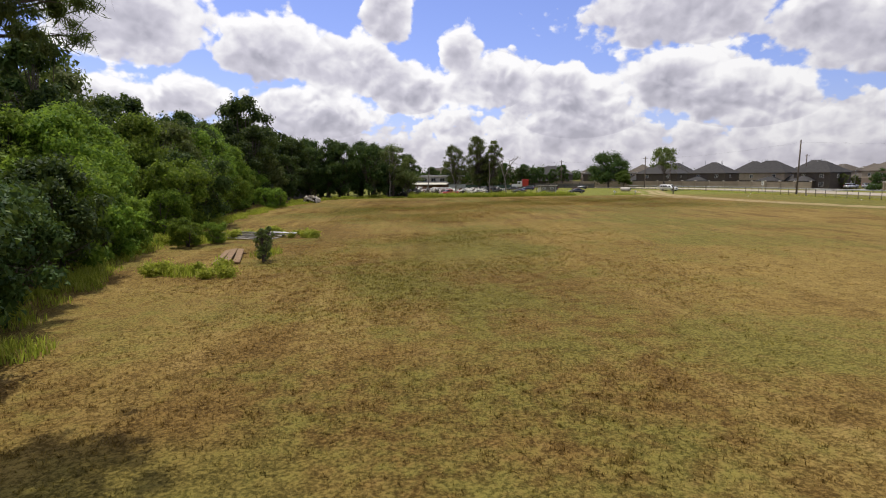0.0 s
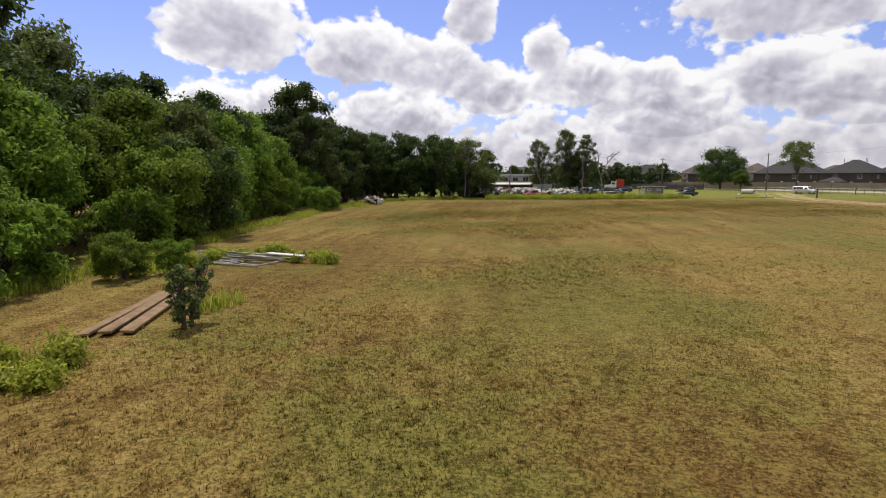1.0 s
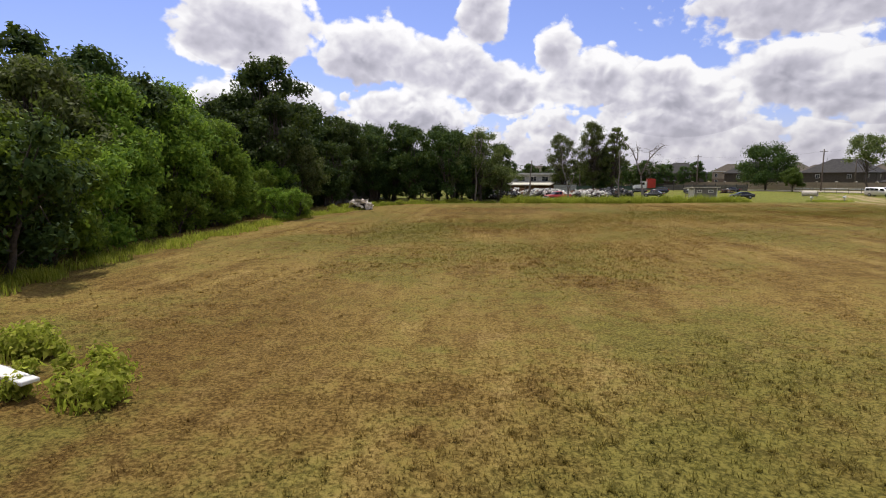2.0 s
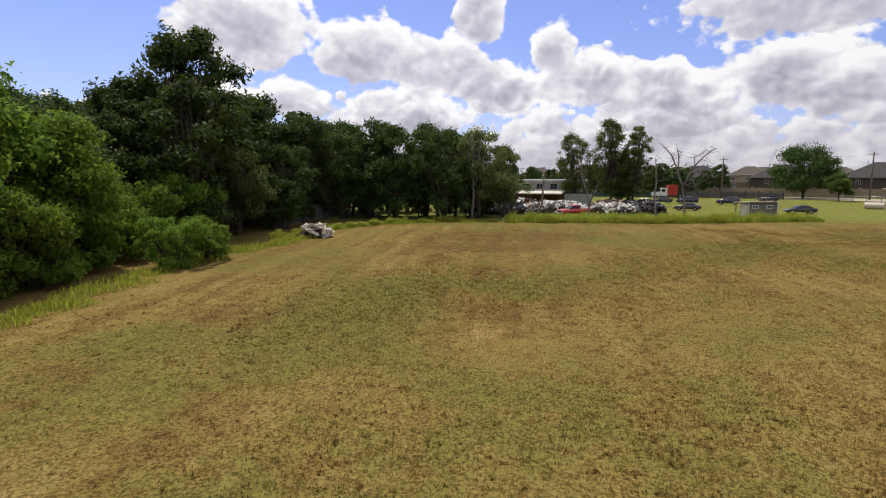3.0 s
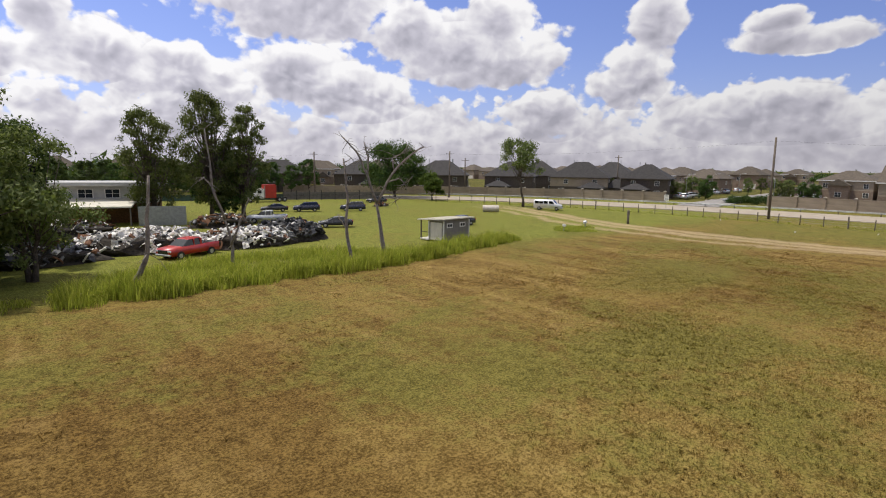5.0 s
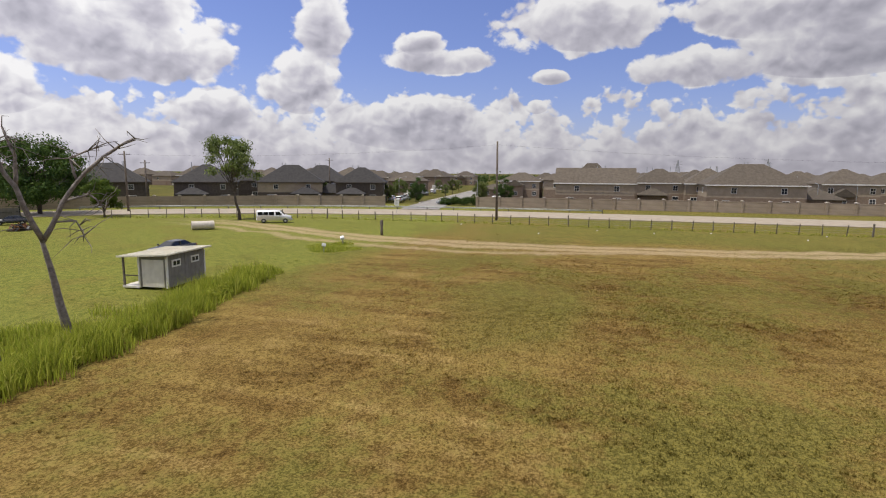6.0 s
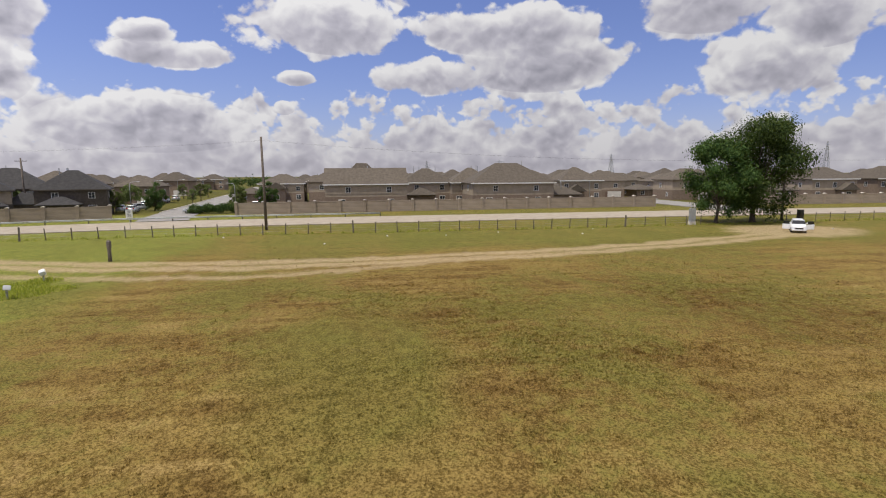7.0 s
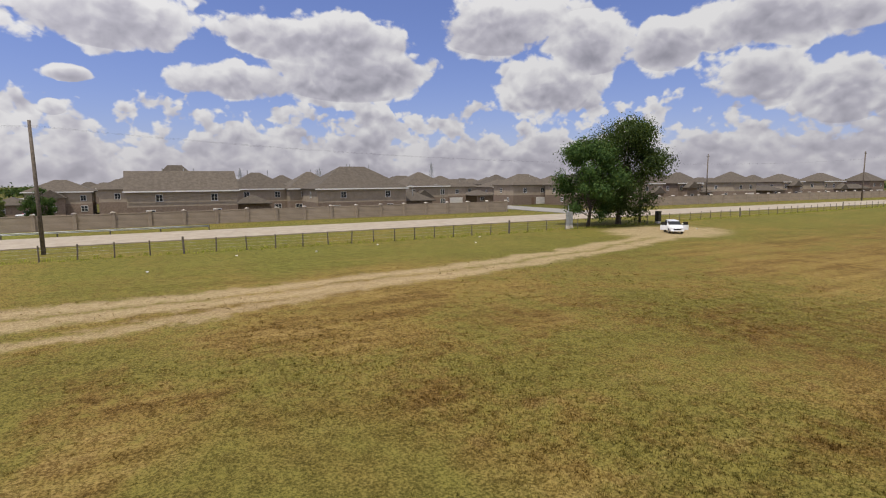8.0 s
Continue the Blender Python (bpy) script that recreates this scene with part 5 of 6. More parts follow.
def pickup_truck(label, paint):
    root = thing("pickup_truck", label, "pickup truck")
    low = [(-2.8, 0.45), (2.75, 0.42), (2.85, 0.75), (2.75, 1.08), (1.45, 1.20), (-2.8, 1.22)]
    part("body", bevelled(prism(low, -0.97, 0.97, inset=0.05)), paint, root, smooth=True)
    part("cabin_glass", prism([(1.45, 1.18), (0.72, 1.74), (-0.65, 1.78), (-0.8, 1.18)], -0.88, 0.88, inset=0.14), M_CARGLASS, root, "dark glazed cab")
    part("roof", bevelled(prism([(0.78, 1.7), (0.6, 1.8), (-0.6, 1.85), (-0.72, 1.74)], -0.76, 0.76, inset=0.04), 0.03, 1), paint, root)
    for s in (-1, 1):
        part("door_pillar", box((-0.75, s * 0.83 - 0.05, 1.15), (-0.55, s * 0.83 + 0.05, 1.78), 0.02), paint, root)
        part("door_pillar", box((0.1, s * 0.83 - 0.05, 1.15), (0.2, s * 0.83 + 0.05, 1.76), 0.02), paint, root)
    part("load_bed", box((-2.72, -0.8, 1.19), (-0.95, 0.8, 1.235)), M_BLACK, root, "dark load bed floor")
    part("grille", box((2.78, -0.6, 0.62), (2.89, 0.6, 0.98), 0.03), M_BLACK, root)
    part("bumper", box((2.7, -0.95, 0.42), (2.95, 0.95, 0.62), 0.05), M_STEEL, root)
    wheels(root, [(x, y) for x in (1.75, -1.75) for y in (-0.88, 0.88)], 0.4, 0.26)
    lamps(root, 2.82, -2.8, 0.75, 0.88, 0.95)
    return root


def passenger_van(label):
    root = thing("van", label, "van")
    side = [(-2.8, 0.42), (2.75, 0.40), (2.82, 0.75), (2.7, 1.12), (1.75, 1.28), (1.05, 2.02), (0.7, 2.1), (-2.65, 2.1), (-2.8, 1.9)]
    part("body", bevelled(prism(side, -1.0, 1.0, inset=0.10), 0.06), M_WHITE, root, smooth=True)
    for s in (-1, 1):
        for u0, u1 in ((-2.55, -1.75), (-1.65, -0.85), (-0.75, 0.05), (0.3, 1.15)):
            lean = 1.0 - 0.10 * (1.25 - 0.4) / 1.7
            bm = prism([(u0, 1.28), (u1 + (0.15 if u1 > 1 else 0), 1.28), (u1 - (0.2 if u1 > 1 else 0), 1.82), (u0, 1.82)], s * (lean - 0.06), s * (lean + 0.012))
            w = part("window", bm, M_CARGLASS, root)
            w.rotation_euler = (s * radians(3.2), 0, 0)
            w.location = (0, s * 0.09, 0.0)
        part("wing_mirror", box((1.15, s * 1.1 - 0.1, 1.3), (1.3, s * 1.1 + 0.1, 1.6), 0.03), M_BLACK, root)
    part("windscreen", prism([(1.72, 1.32), (1.78, 1.32), (1.12, 2.0), (1.06, 2.0)], -0.82, 0.82), M_CARGLASS, root)
    part("bumper", box((2.65, -0.98, 0.4), (2.93, 0.98, 0.62), 0.05), M_STEEL, root)
    part("grille", box((2.76, -0.55, 0.7), (2.86, 0.55, 1.0), 0.03), M_BLACK, root)
    wheels(root, [(x, y) for x in (1.85, -1.65) for y in (-0.9, 0.9)], 0.37, 0.24)
    lamps(root, 2.78, -2.8, 0.74, 0.85, 1.1)
    return root


def semi_truck(label):
    root = thing("semi_truck", label, "truck")
    part("hood", bevelled(prism([(1.6, 0.7), (3.9, 0.7), (3.95, 1.5), (3.6, 1.75), (1.6, 1.95)], -0.85, 0.85, inset=0.1)), M_WHITE, root, "white truck hood")
    part("cab", bevelled(box((-0.2, -1.15, 0.8), (1.6, 1.15, 3.0)), 0.08), M_WHITE, root, "white truck cab")
    part("windscreen", box((1.56, -0.95, 2.0), (1.66, 0.95, 2.75), 0.02), M_CARGLASS, root)
    for s in (-1, 1):
        part("window", box((0.4, s * 1.15 - 0.02, 1.95), (1.3, s * 1.15 + 0.02, 2.7), 0.01), M_CARGLASS, root)
        part("exhaust_stack", cylinder(0.09, 0.09, (-0.3, s * 1.2, 0.9), (-0.3, s * 1.2, 3.7), 10), M_STEEL, root)
    part("sleeper", bevelled(box((-2.9, -1.22, 0.9), (-0.2, 1.22, 3.9)), 0.08), M_RED, root, "tall red box body")
    part("frame", box((-5.6, -0.45, 0.75), (3.6, 0.45, 1.0), 0.02), M_BLACK, root)
    wheels(root, [(x, y) for x in (2.9, -3.6, -4.8) for y in (-1.0, 1.0)], 0.5, 0.3)
    return root


van = passenger_van("white passenger van parked beside the thin tree")
van.matrix_basis = pose(85.4, 180.6, 0, 0, 0, -61)
white_suv = sedan("small white car with both front doors open", M_WHITE, True, True)
white_suv.matrix_basis = pose(84.6, 70.6, 0, 0, 0, 142)
silver_truck = pickup_truck("white pickup truck parked in the grassy yard", M_SILVER)
silver_truck.matrix_basis = pose(29.8, 188.5, 0, 0, 0, 150)
black_car = sedan("black sedan parked on the yard grass", M_BLACK)
black_car.matrix_basis = pose(35.2, 178.0, 0, 0, 0, 153)
copy_thing(black_car, pose(51.3, 169.9, 0, 0, 0, 172))
tagged(copy_thing(black_car, pose(38.5, 206, 0, 0, 0, 160)), "dark sedan in the row of parked cars")
tagged(copy_thing(black_car, pose(67.5, 216, 0, 0, 0, 140)), "dark sedan near the live oak")
navy_suv = sedan("dark blue estate car in the row of parked cars", M_NAVY, True)
navy_suv.matrix_basis = pose(43.6, 203.5, 0, 0, 0, 158)
copy_thing(navy_suv, pose(51.4, 200.0, 0, 0, 0, 150))
semi = semi_truck("white semi truck with a tall red body")
semi.matrix_basis = pose(47.0, 232.0, 0, 0, 0, 172)
silver_suv = sedan("silver car on the estate street", M_SILVER, True)
silver_suv.matrix_basis = pose(144.5, 168.0, 0.1, 0, 0, 85)
for x, y, turn in ((150, 183, 100), (153, 186.5, 100), (158, 184.5, 80), (172, 188, 95), (186, 190, 95), (199, 192, 95), (212, 193, 95), (163, 158, 90), (182, 160, 90), (150, 191, 170), (156, 194, 170)):
    copy_thing(silver_suv, pose(x, y, 0.12, 0, 0, turn - 90))

# red wrecked pickup at the scrap heap
red = pickup_truck("wrecked red pickup without doors beside the scrap", M_RED)
red.matrix_basis = pose(12.2, 165.0, -0.14, 0, 0, 205)


# ---- shed ----
M_SHEDGREY = surface("grey_shed_siding", (0.17, 0.155, 0.14), (0.25, 0.23, 0.21), 2, 0.85, 20, 0.3)
M_CREAM = surface("cream_painted_board", (0.60, 0.56, 0.50), (0.74, 0.70, 0.63), 2, 0.8, 20, 0.2)
M_TINROOF = surface("pale_metal_roof", (0.55, 0.52, 0.42), (0.72, 0.68, 0.57), 1.5, 0.55, 20, 0.15, metal=0.1)


def shed():
    root = thing("shed", "small grey garden shed with cream sheet roof", "shed")
    part("wall", box((0.0, 0.0, 0.12), (4.4, 2.3, 2.2)), M_SHEDGREY, root, "grey board siding")
    for k in range(11):
        part("board", box((0.02 + k * 0.4, -0.022, 0.12), (0.39 + k * 0.4, 0.0, 2.32), 0.006), M_SHEDGREY, root)
    part("door", box((-0.04, 0.25, 0.15), (0.0, 2.05, 2.0), 0.01), M_CREAM, root, "cream painted end door")
    for x, y in ((0, 0), (4.4, 0), (0, 2.3)):
        part("corner_board", box((x - 0.07, y - 0.07, 0.1), (x + 0.07, y + 0.07, 2.2), 0.01), M_TRIM, root)
    r = part("roof", prism([(-0.45, 2.36), (3.8, 2.14), (3.8, 2.22), (-0.45, 2.46)], -0.45, 4.85, axis="x"), M_TINROOF, root, "pale corrugated sheet roof")
    for k in range(18):
        x = -0.4 + k * 0.3
        part("roof_rib", prism([(-0.45, 2.46), (3.8, 2.22), (3.8, 2.245), (-0.45, 2.485)], x - 0.02, x + 0.02, axis="x"), M_TINROOF, r)
    for x in (1.0, 3.2):
        f = part("window_frame", box((x - 0.5, -0.07, 1.45), (x + 0.5, -0.02, 1.95), 0.01), M_TRIM, root, "white window frame")
        for s in (-0.2, 0.2):
            part("pane", box((x + s - 0.15, -0.085, 1.56), (x + s + 0.15, -0.06, 1.84)), M_PANE, f)
    part("porch_floor", box((-0.1, 2.3, 0.05), (4.4, 3.7, 0.2), 0.01), M_CREAM, root)
    for x in (0.0, 4.3):
        part("porch_post", box((x - 0.06, 3.55, 0.1), (x + 0.06, 3.67, 2.16)), M_POST, root)
    part("railing", box((-0.02, 2.4, 0.85), (0.04, 3.6, 0.92)), M_POST, root)
    root.matrix_basis = pose(37.3, 157.3, 0, 0, 0, 6)
    root.scale = (1, 1, 1.1)
    return root


shed()


# ---- white building behind the heaps ----
M_OFFWHITE = surface("weathered_white_siding", (0.36, 0.36, 0.345), (0.50, 0.49, 0.465), 1.2, 0.85, 16, 0.2)


def yard_building():
    root = thing("yard_building", "low white flat-roofed building with open shelter", "building")
    part("wall", box((-9, 0, -0.1), (9, 7, 2.6)), M_RUST, root, "rust-brown lower wall")
    part("wall", box((-9, 0.6, 2.6), (9, 7, 5.0)), M_OFFWHITE, root, "white upper wall")
    part("roof", box((-9.8, -1.0, 5.0), (9.8, 7.6, 5.5), 0.04), M_OFFWHITE, root, "flat white roof with deep fascia")
    part("awning", prism([(-5.2, 2.35), (0.7, 3.1), (0.7, 3.3), (-5.2, 2.55)], -5.5, 7.0, axis="x"), M_TINROOF, root, "sloping sheet metal awning")
    for x in (-5.2, 0.8, 6.8):
        part("awning_post", box((x - 0.08, -5.0, -0.1), (x + 0.08, -4.84, 2.4)), M_POST, root)
    for k in range(6):
        window(root, -7.4 + k * 2.9, 0.6, 3.4, 1.5, 1.1, -2)
    part("panel", box((7.6, -5.0, -0.1), (12.8, -4.85, 2.5), 0.02), M_STEEL, root, "grey corrugated side screen")
    for k in range(13):
        part("rib", box((7.65 + k * 0.4, -5.05, -0.05), (7.75 + k * 0.4, -5.0, 2.45)), M_STEEL, root)
    root.matrix_basis = pose(7.5, 202, 0, 0, 0, -20)
    root.scale = (1.15, 1.0, 1.05)
    return root


yard_building()

# ---- scrap heaps ----
M_SCRAP = [surface("white_scrap", (0.62, 0.59, 0.53), (0.84, 0.81, 0.74), 3, 0.5, 25, 0.2, per_object=0.2),
           surface("black_scrap", (0.015, 0.015, 0.016), (0.05, 0.05, 0.05), 3, 0.6, 25, 0.3, per_object=0.3),
           surface("grey_scrap", (0.14, 0.14, 0.14), (0.32, 0.32, 0.31), 3, 0.5, 25, 0.3, per_object=0.3), M_RUST]


def scrap_shapes():
    """Bent bumper, panel, tub, pipe and block meshes."""
    out = []
    for m in M_SCRAP:
        kinds = []
        pts = [(math.cos(a) * 0.55, math.sin(a) * 0.9, 0.05 * math.sin(a * 3)) for a in np.linspace(-1.1, 1.1, 8)]
        v, f = tube_data(pts, [0.07, 0.12, 0.13, 0.13, 0.13, 0.13, 0.12, 0.07], 6)
        kinds.append((v, f))
        bm = prism([(-0.6, 0), (-0.2, 0.12), (0.4, 0.05), (0.62, 0.3), (0.58, 0.34), (0.38, 0.1), (-0.2, 0.17), (-0.62, 0.04)], -0.4, 0.4)
        kinds.append(bm)
        bm = box((-0.45, -0.32, -0.2), (0.45, 0.32, 0.25), 0.07)
        kinds.append(bm)
        kinds.append(cylinder(0.2, 0.22, (-0.4, 0, 0), (0.4, 0, 0.05), 10))
        obs = []
        for k in kinds:
            me = bpy.data.meshes.new("scrap_piece")
            if isinstance(k, tuple):
                me.from_pydata([tuple(p) for p in k[0]], [], k[1])
            else:
                bmesh.ops.recalc_face_normals(k, faces=k.faces)
                k.to_mesh(me)
                k.free()
            me.materials.append(m)
            obs.append(me)
        out.append(obs)
    return out


SCRAP = scrap_shapes()
M_MOUND = surface("dirty_rubble", (0.02, 0.018, 0.016), (0.075, 0.064, 0.052), 3, 0.95, 18, 0.9, specular=0.08)


def scrap_heap(cx, cy, rx, ry, h, mix, count, seed, label, turn=0.0):
    r = random.Random(seed)
    root = thing("scrap_heap", label, "scrap heap")
    bm = bmesh.new()
    bmesh.ops.create_icosphere(bm, subdivisions=4, radius=1.0)
    for v in bm.verts:
        k = 1 + 0.35 * noise.noise(v.co * 2.3 + Vector((seed, 0, 0)))
        v.co = Vector((v.co.x * rx * k, v.co.y * ry * k, max(-0.05, v.co.z) * h * 0.8 * k))
    part("rubble", bm, M_MOUND, root)
    for i in range(count):
        a, q = r.uniform(0, 6.283), math.sqrt(r.random())
        z = h * 0.82 * math.sqrt(max(0.0, 1 - q * q)) + r.uniform(0.0, 0.25)
        ob = new("scrap_piece", SCRAP[r.choices(range(4), mix)[0]][r.choices(range(4), (4, 4, 2, 1))[0]])
        ob.parent = root
        s = r.uniform(0.3, 0.9)
        ob.matrix_basis = Matrix.LocRotScale((math.cos(a) * q * rx, math.sin(a) * q * ry, max(0.12, z)), Euler((r.uniform(-0.9, 0.9), r.uniform(-0.9, 0.9), r.uniform(0, 6.28))), (s, s, s))
    root.matrix_basis = pose(cx, cy, 0, 0, 0, turn)
    return root


scrap_heap(-0.5, 168.5, 6.0, 3.0, 1.7, (2, 6, 4, 1), 300, 1, "heap of dark car parts and broken panels", -10)
scrap_heap(9.5, 171.5, 6.5, 3.6, 2.1, (12, 1, 1, 1), 430, 2, "heap of white bumpers, tubs and plastic scrap", -6)
scrap_heap(18.5, 168.5, 5.6, 3.0, 1.8, (10, 2, 1, 1), 360, 3, "heap of white and grey car parts", -12)
scrap_heap(24.5, 170.5, 4.6, 4.0, 2.3, (1, 9, 2, 1), 340, 4, "heap of black car parts and tyres", 8)
scrap_heap(3.5, 188.0, 7.0, 3.0, 1.8, (2, 2, 3, 5), 150, 5, "rusty scrap beside the white building", 0)
scrap_heap(23.0, 188.0, 4.2, 2.4, 1.6, (1, 2, 2, 5), 120, 6, "brown and rusty scrap behind the white heap", 0)
scrap_heap(62.5, 207.0, 1.8, 1.0, 0.6, (0, 2, 1, 3), 30, 7, "low pile of cut branches and scrap", 0)


# ---- heap of folded sheets at the wood's edge ----
M_SHEET = surface("beige_white_sheeting", (0.46, 0.40, 0.33), (0.74, 0.68, 0.60), 1.5, 0.8, 12, 0.4, per_object=0.25)


def sheet_heap(x, y):
    r = random.Random(6)
    root = thing("sheet_heap", "heap of crumpled pale roofing sheets", "rubbish heap")
    bm = bmesh.new()
    bmesh.ops.create_icosphere(bm, subdivisions=4, radius=1.0)
    for v in bm.verts:
        k = 1 + 0.3 * noise.noise(v.co * 2.0)
        v.co = Vector((v.co.x * 1.45 * k, v.co.y * 1.2 * k, max(-0.05, v.co.z) * 1.15 * k))
    part("rubble", bm, M_MOUND, root)
    for i in range(46):
        bm = bmesh.new()
        bmesh.ops.create_grid(bm, x_segments=6, y_segments=5, size=0.5)
        k = r.random() * 40
        for v in bm.verts:
            v.co.z = 0.16 * noise.noise(v.co * 2.2 + Vector((k, 0, 0))) + 0.05 * noise.noise(v.co * 6 + Vector((k, 0, 0)))
            v.co.x *= 1.2
        bmesh.ops.solidify(bm, geom=list(bm.faces), thickness=0.02)
        s = part("sheet", bm, M_SHEET, root)
        a, q = r.uniform(0, 6.28), math.sqrt(r.random())
        z = 1.2 * math.sqrt(max(0.0, 1 - q * q)) + 0.1
        s.matrix_basis = Matrix.LocRotScale((math.cos(a) * q * 1.5, math.sin(a) * q * 1.2, z), Euler((r.uniform(-.4, .4) + math.sin(a) * -q * 0.9, math.cos(a) * q * 0.9 + r.uniform(-.3, .3), r.uniform(0, 6.28))), (1, 1, 1))
    root.matrix_basis = pose(x, y, 0)
    return root


sheet_heap(-21.0, 128.8)

# ---- timber ----
M_PLANK = surface("weathered_brown_plank", (0.13, 0.076, 0.032), (0.26, 0.165, 0.085), 2.0, 0.9, 22, 0.5, per_object=0.15)
M_GREYWOOD = surface("bleached_timber", (0.20, 0.18, 0.155), (0.46, 0.42, 0.37), 2.0, 0.85, 22, 0.4, per_object=0.25)


def plank_stack():
    root = thing("plank_stack", "three long brown weathered planks on the grass", "planks")
    for i, (x, z, ang) in enumerate(((-0.52, 0.10, -1.5), (0.0, 0.14, 0.8), (0.55, 0.10, 2.2))):
        p = part("plank", box((-0.22, -3.3, -0.05), (0.22, 3.3, 0.05), 0.015), M_PLANK, root)
        p.matrix_basis = pose(x, 0.15 * i, z, 0.4, 6 * (i - 1), ang)
    for y in (-2.2, 2.0):
        part("bearer", box((-0.9, y - 0.06, -0.08), (0.9, y + 0.06, 0.06), 0.01), M_PLANK, root)
    root.matrix_basis = pose(-12.0, 45.7, 0.02, 0, 0, 12)
    return root


plank_stack()


def pole_pile():
    r = random.Random(12)
    root = thing("timber_pile", "loose pile of long bleached poles and boards", "timber")
    for i in range(20):
        length = r.uniform(4.0, 8.4)
        q = i / 19 - 0.5
        z = 0.10 + 0.55 * (1 - abs(2 * q)) * r.uniform(0.2, 1)
        if i % 3 == 0:
            p = part("pole", cylinder(0.05, 0.035, (-length / 2, 0, 0), (length / 2, 0, 0), 8), M_GREYWOOD, root, smooth=True)
        else:
            p = part("board", box((-length / 2, -0.06, -0.022), (length / 2, 0.06, 0.022), 0.006), M_GREYWOOD, root)
        p.matrix_basis = pose(r.uniform(-1.2, 1.0), q * 3.2, z, r.uniform(-25, 25), r.uniform(-1.2, 1.2), r.uniform(-11, 11))
    part("board", box((1.4, 0.9, 0.40), (4.3, 1.3, 0.50), 0.02), M_TRIM, root, "white painted wide board")
    for x in (-2.4, 2.6):
        part("bearer", box((x - 0.08, -1.2, -0.08), (x + 0.08, 1.2, 0.08), 0.01), M_GREYWOOD, root)
    root.matrix_basis = pose(-14.3, 58.7, 0.0, 0, 0, -22)
    return root


pole_pile()


# ---- board fence in the shade ----
M_FENCEGREY = surface("grey_board_fence", (0.085, 0.075, 0.066), (0.16, 0.145, 0.13), 1.5, 0.85, 14, 0.3, per_object=0.15)


def grey_fence():
    root = thing("board_fence", "grey board fence with posts below the trees", "fence")
    a, b = Vector((-30.5, 140.5)), Vector((-27.2, 160.0))
    n = 11
    ang = math.degrees(math.atan2(b.y - a.y, b.x - a.x))
    length = (b - a).length / n
    for i in range(n + 1):
        p = a.lerp(b, i / n)
        o = part("post", box((-0.07, -0.07, -0.1), (0.07, 0.07, 2.55), 0.01), M_POST, root)
        o.matrix_basis = pose(p.x, p.y, 0, 0, 0, ang)
        if i < n:
            bm = box((0.07, -0.03, 0.05), (length - 0.07, 0.03, 2.4))
            for k in range(4):
                add_box(bm, (0.1 + k * length / 4, -0.06, 0.06), (0.1 + (k + 0.82) * length / 4, -0.03, 2.38))
            o = part("panel", bm, M_FENCEGREY, root)
            o.matrix_basis = pose(p.x, p.y, 0, 0, 0, ang)
    return root


grey_fence()


# ---- wire fence along the road ----
def wire_fence():
    root = thing("wire_fence", "wire fence on thin dark steel posts", "fence")
    line = [Vector(p) for p in smooth_line([(104, -60), (100, 20), (96.5, 80), (96, 120), (96.5, 160), (93, 190), (82, 212)], 2.9)]
    line = [p for p in line if not 62 < p.y < 76]
    thin = None
    r = random.Random(2)
    for i, p in enumerate(line):
        wooden = i % 14 == 3
        if wooden:
            o = part("post", box((-0.1, -0.1, -0.1), (0.1, 0.1, 1.85), 0.02), M_POST, root, "thick wooden post")
        elif thin is None:
            bm = box((-0.045, -0.03, -0.1), (0.045, 0.03, 1.6))
            add_box(bm, (-0.015, -0.07, -0.1), (0.015, 0.07, 1.6))
            thin = o = part("post", bm, M_POST, root)
        else:
            o = thin.copy()
            scene.collection.objects.link(o)
            o.parent = root
        o.location, o.rotation_euler = (p.x, p.y, 0), (r.uniform(-.05, .05), r.uniform(-.05, .05), r.uniform(0, 0.4))
    for z in (0.45, 0.8, 1.15):
        for part_line in ([p for p in line if p.y < 70], [p for p in line if p.y > 70]):
            tube("wire", [(p.x, p.y, z) for p in part_line], [0.008] * len(part_line), M_STEEL, root, 4)
    return root


wire_fence()


def yard_fence():
    """Dark steel fence with a green windscreen behind the parked cars."""
    root = thing("yard_fence", "dark steel fence with a green windscreen", "fence")
    line = [Vector(p) for p in smooth_line([(24, 244), (44, 238), (62, 232), (76, 226)], 3.0)]
    for i, p in enumerate(line):
        o = part("post", box((-0.07, -0.07, -0.1), (0.07, 0.07, 2.3), 0.01), M_BLACK, root)
        o.location = (p.x, p.y, 0)
        if i + 1 < len(line):
            q = line[i + 1]
            ang, length = math.atan2(q.y - p.y, q.x - p.x), (q - p).length
            o = part("panel", box((0.08, -0.015, 0.1), (length - 0.08, 0.015, 1.5 if i < 9 else 1.9)), M_SCREEN if i < 9 else M_FENCEGREY, root)
            o.matrix_basis = pose(p.x, p.y, 0, 0, 0, math.degrees(ang))
    for z in (1.2, 2.15):
        tube("rail", [(p.x, p.y - 0.06, z) for p in line], [0.035] * len(line), M_BLACK, root, 5)
    return root


M_SCREEN = surface("green_windscreen", (0.03, 0.06, 0.045), (0.055, 0.095, 0.07), 1.5, 0.8, 14, 0.2)
yard_fence()


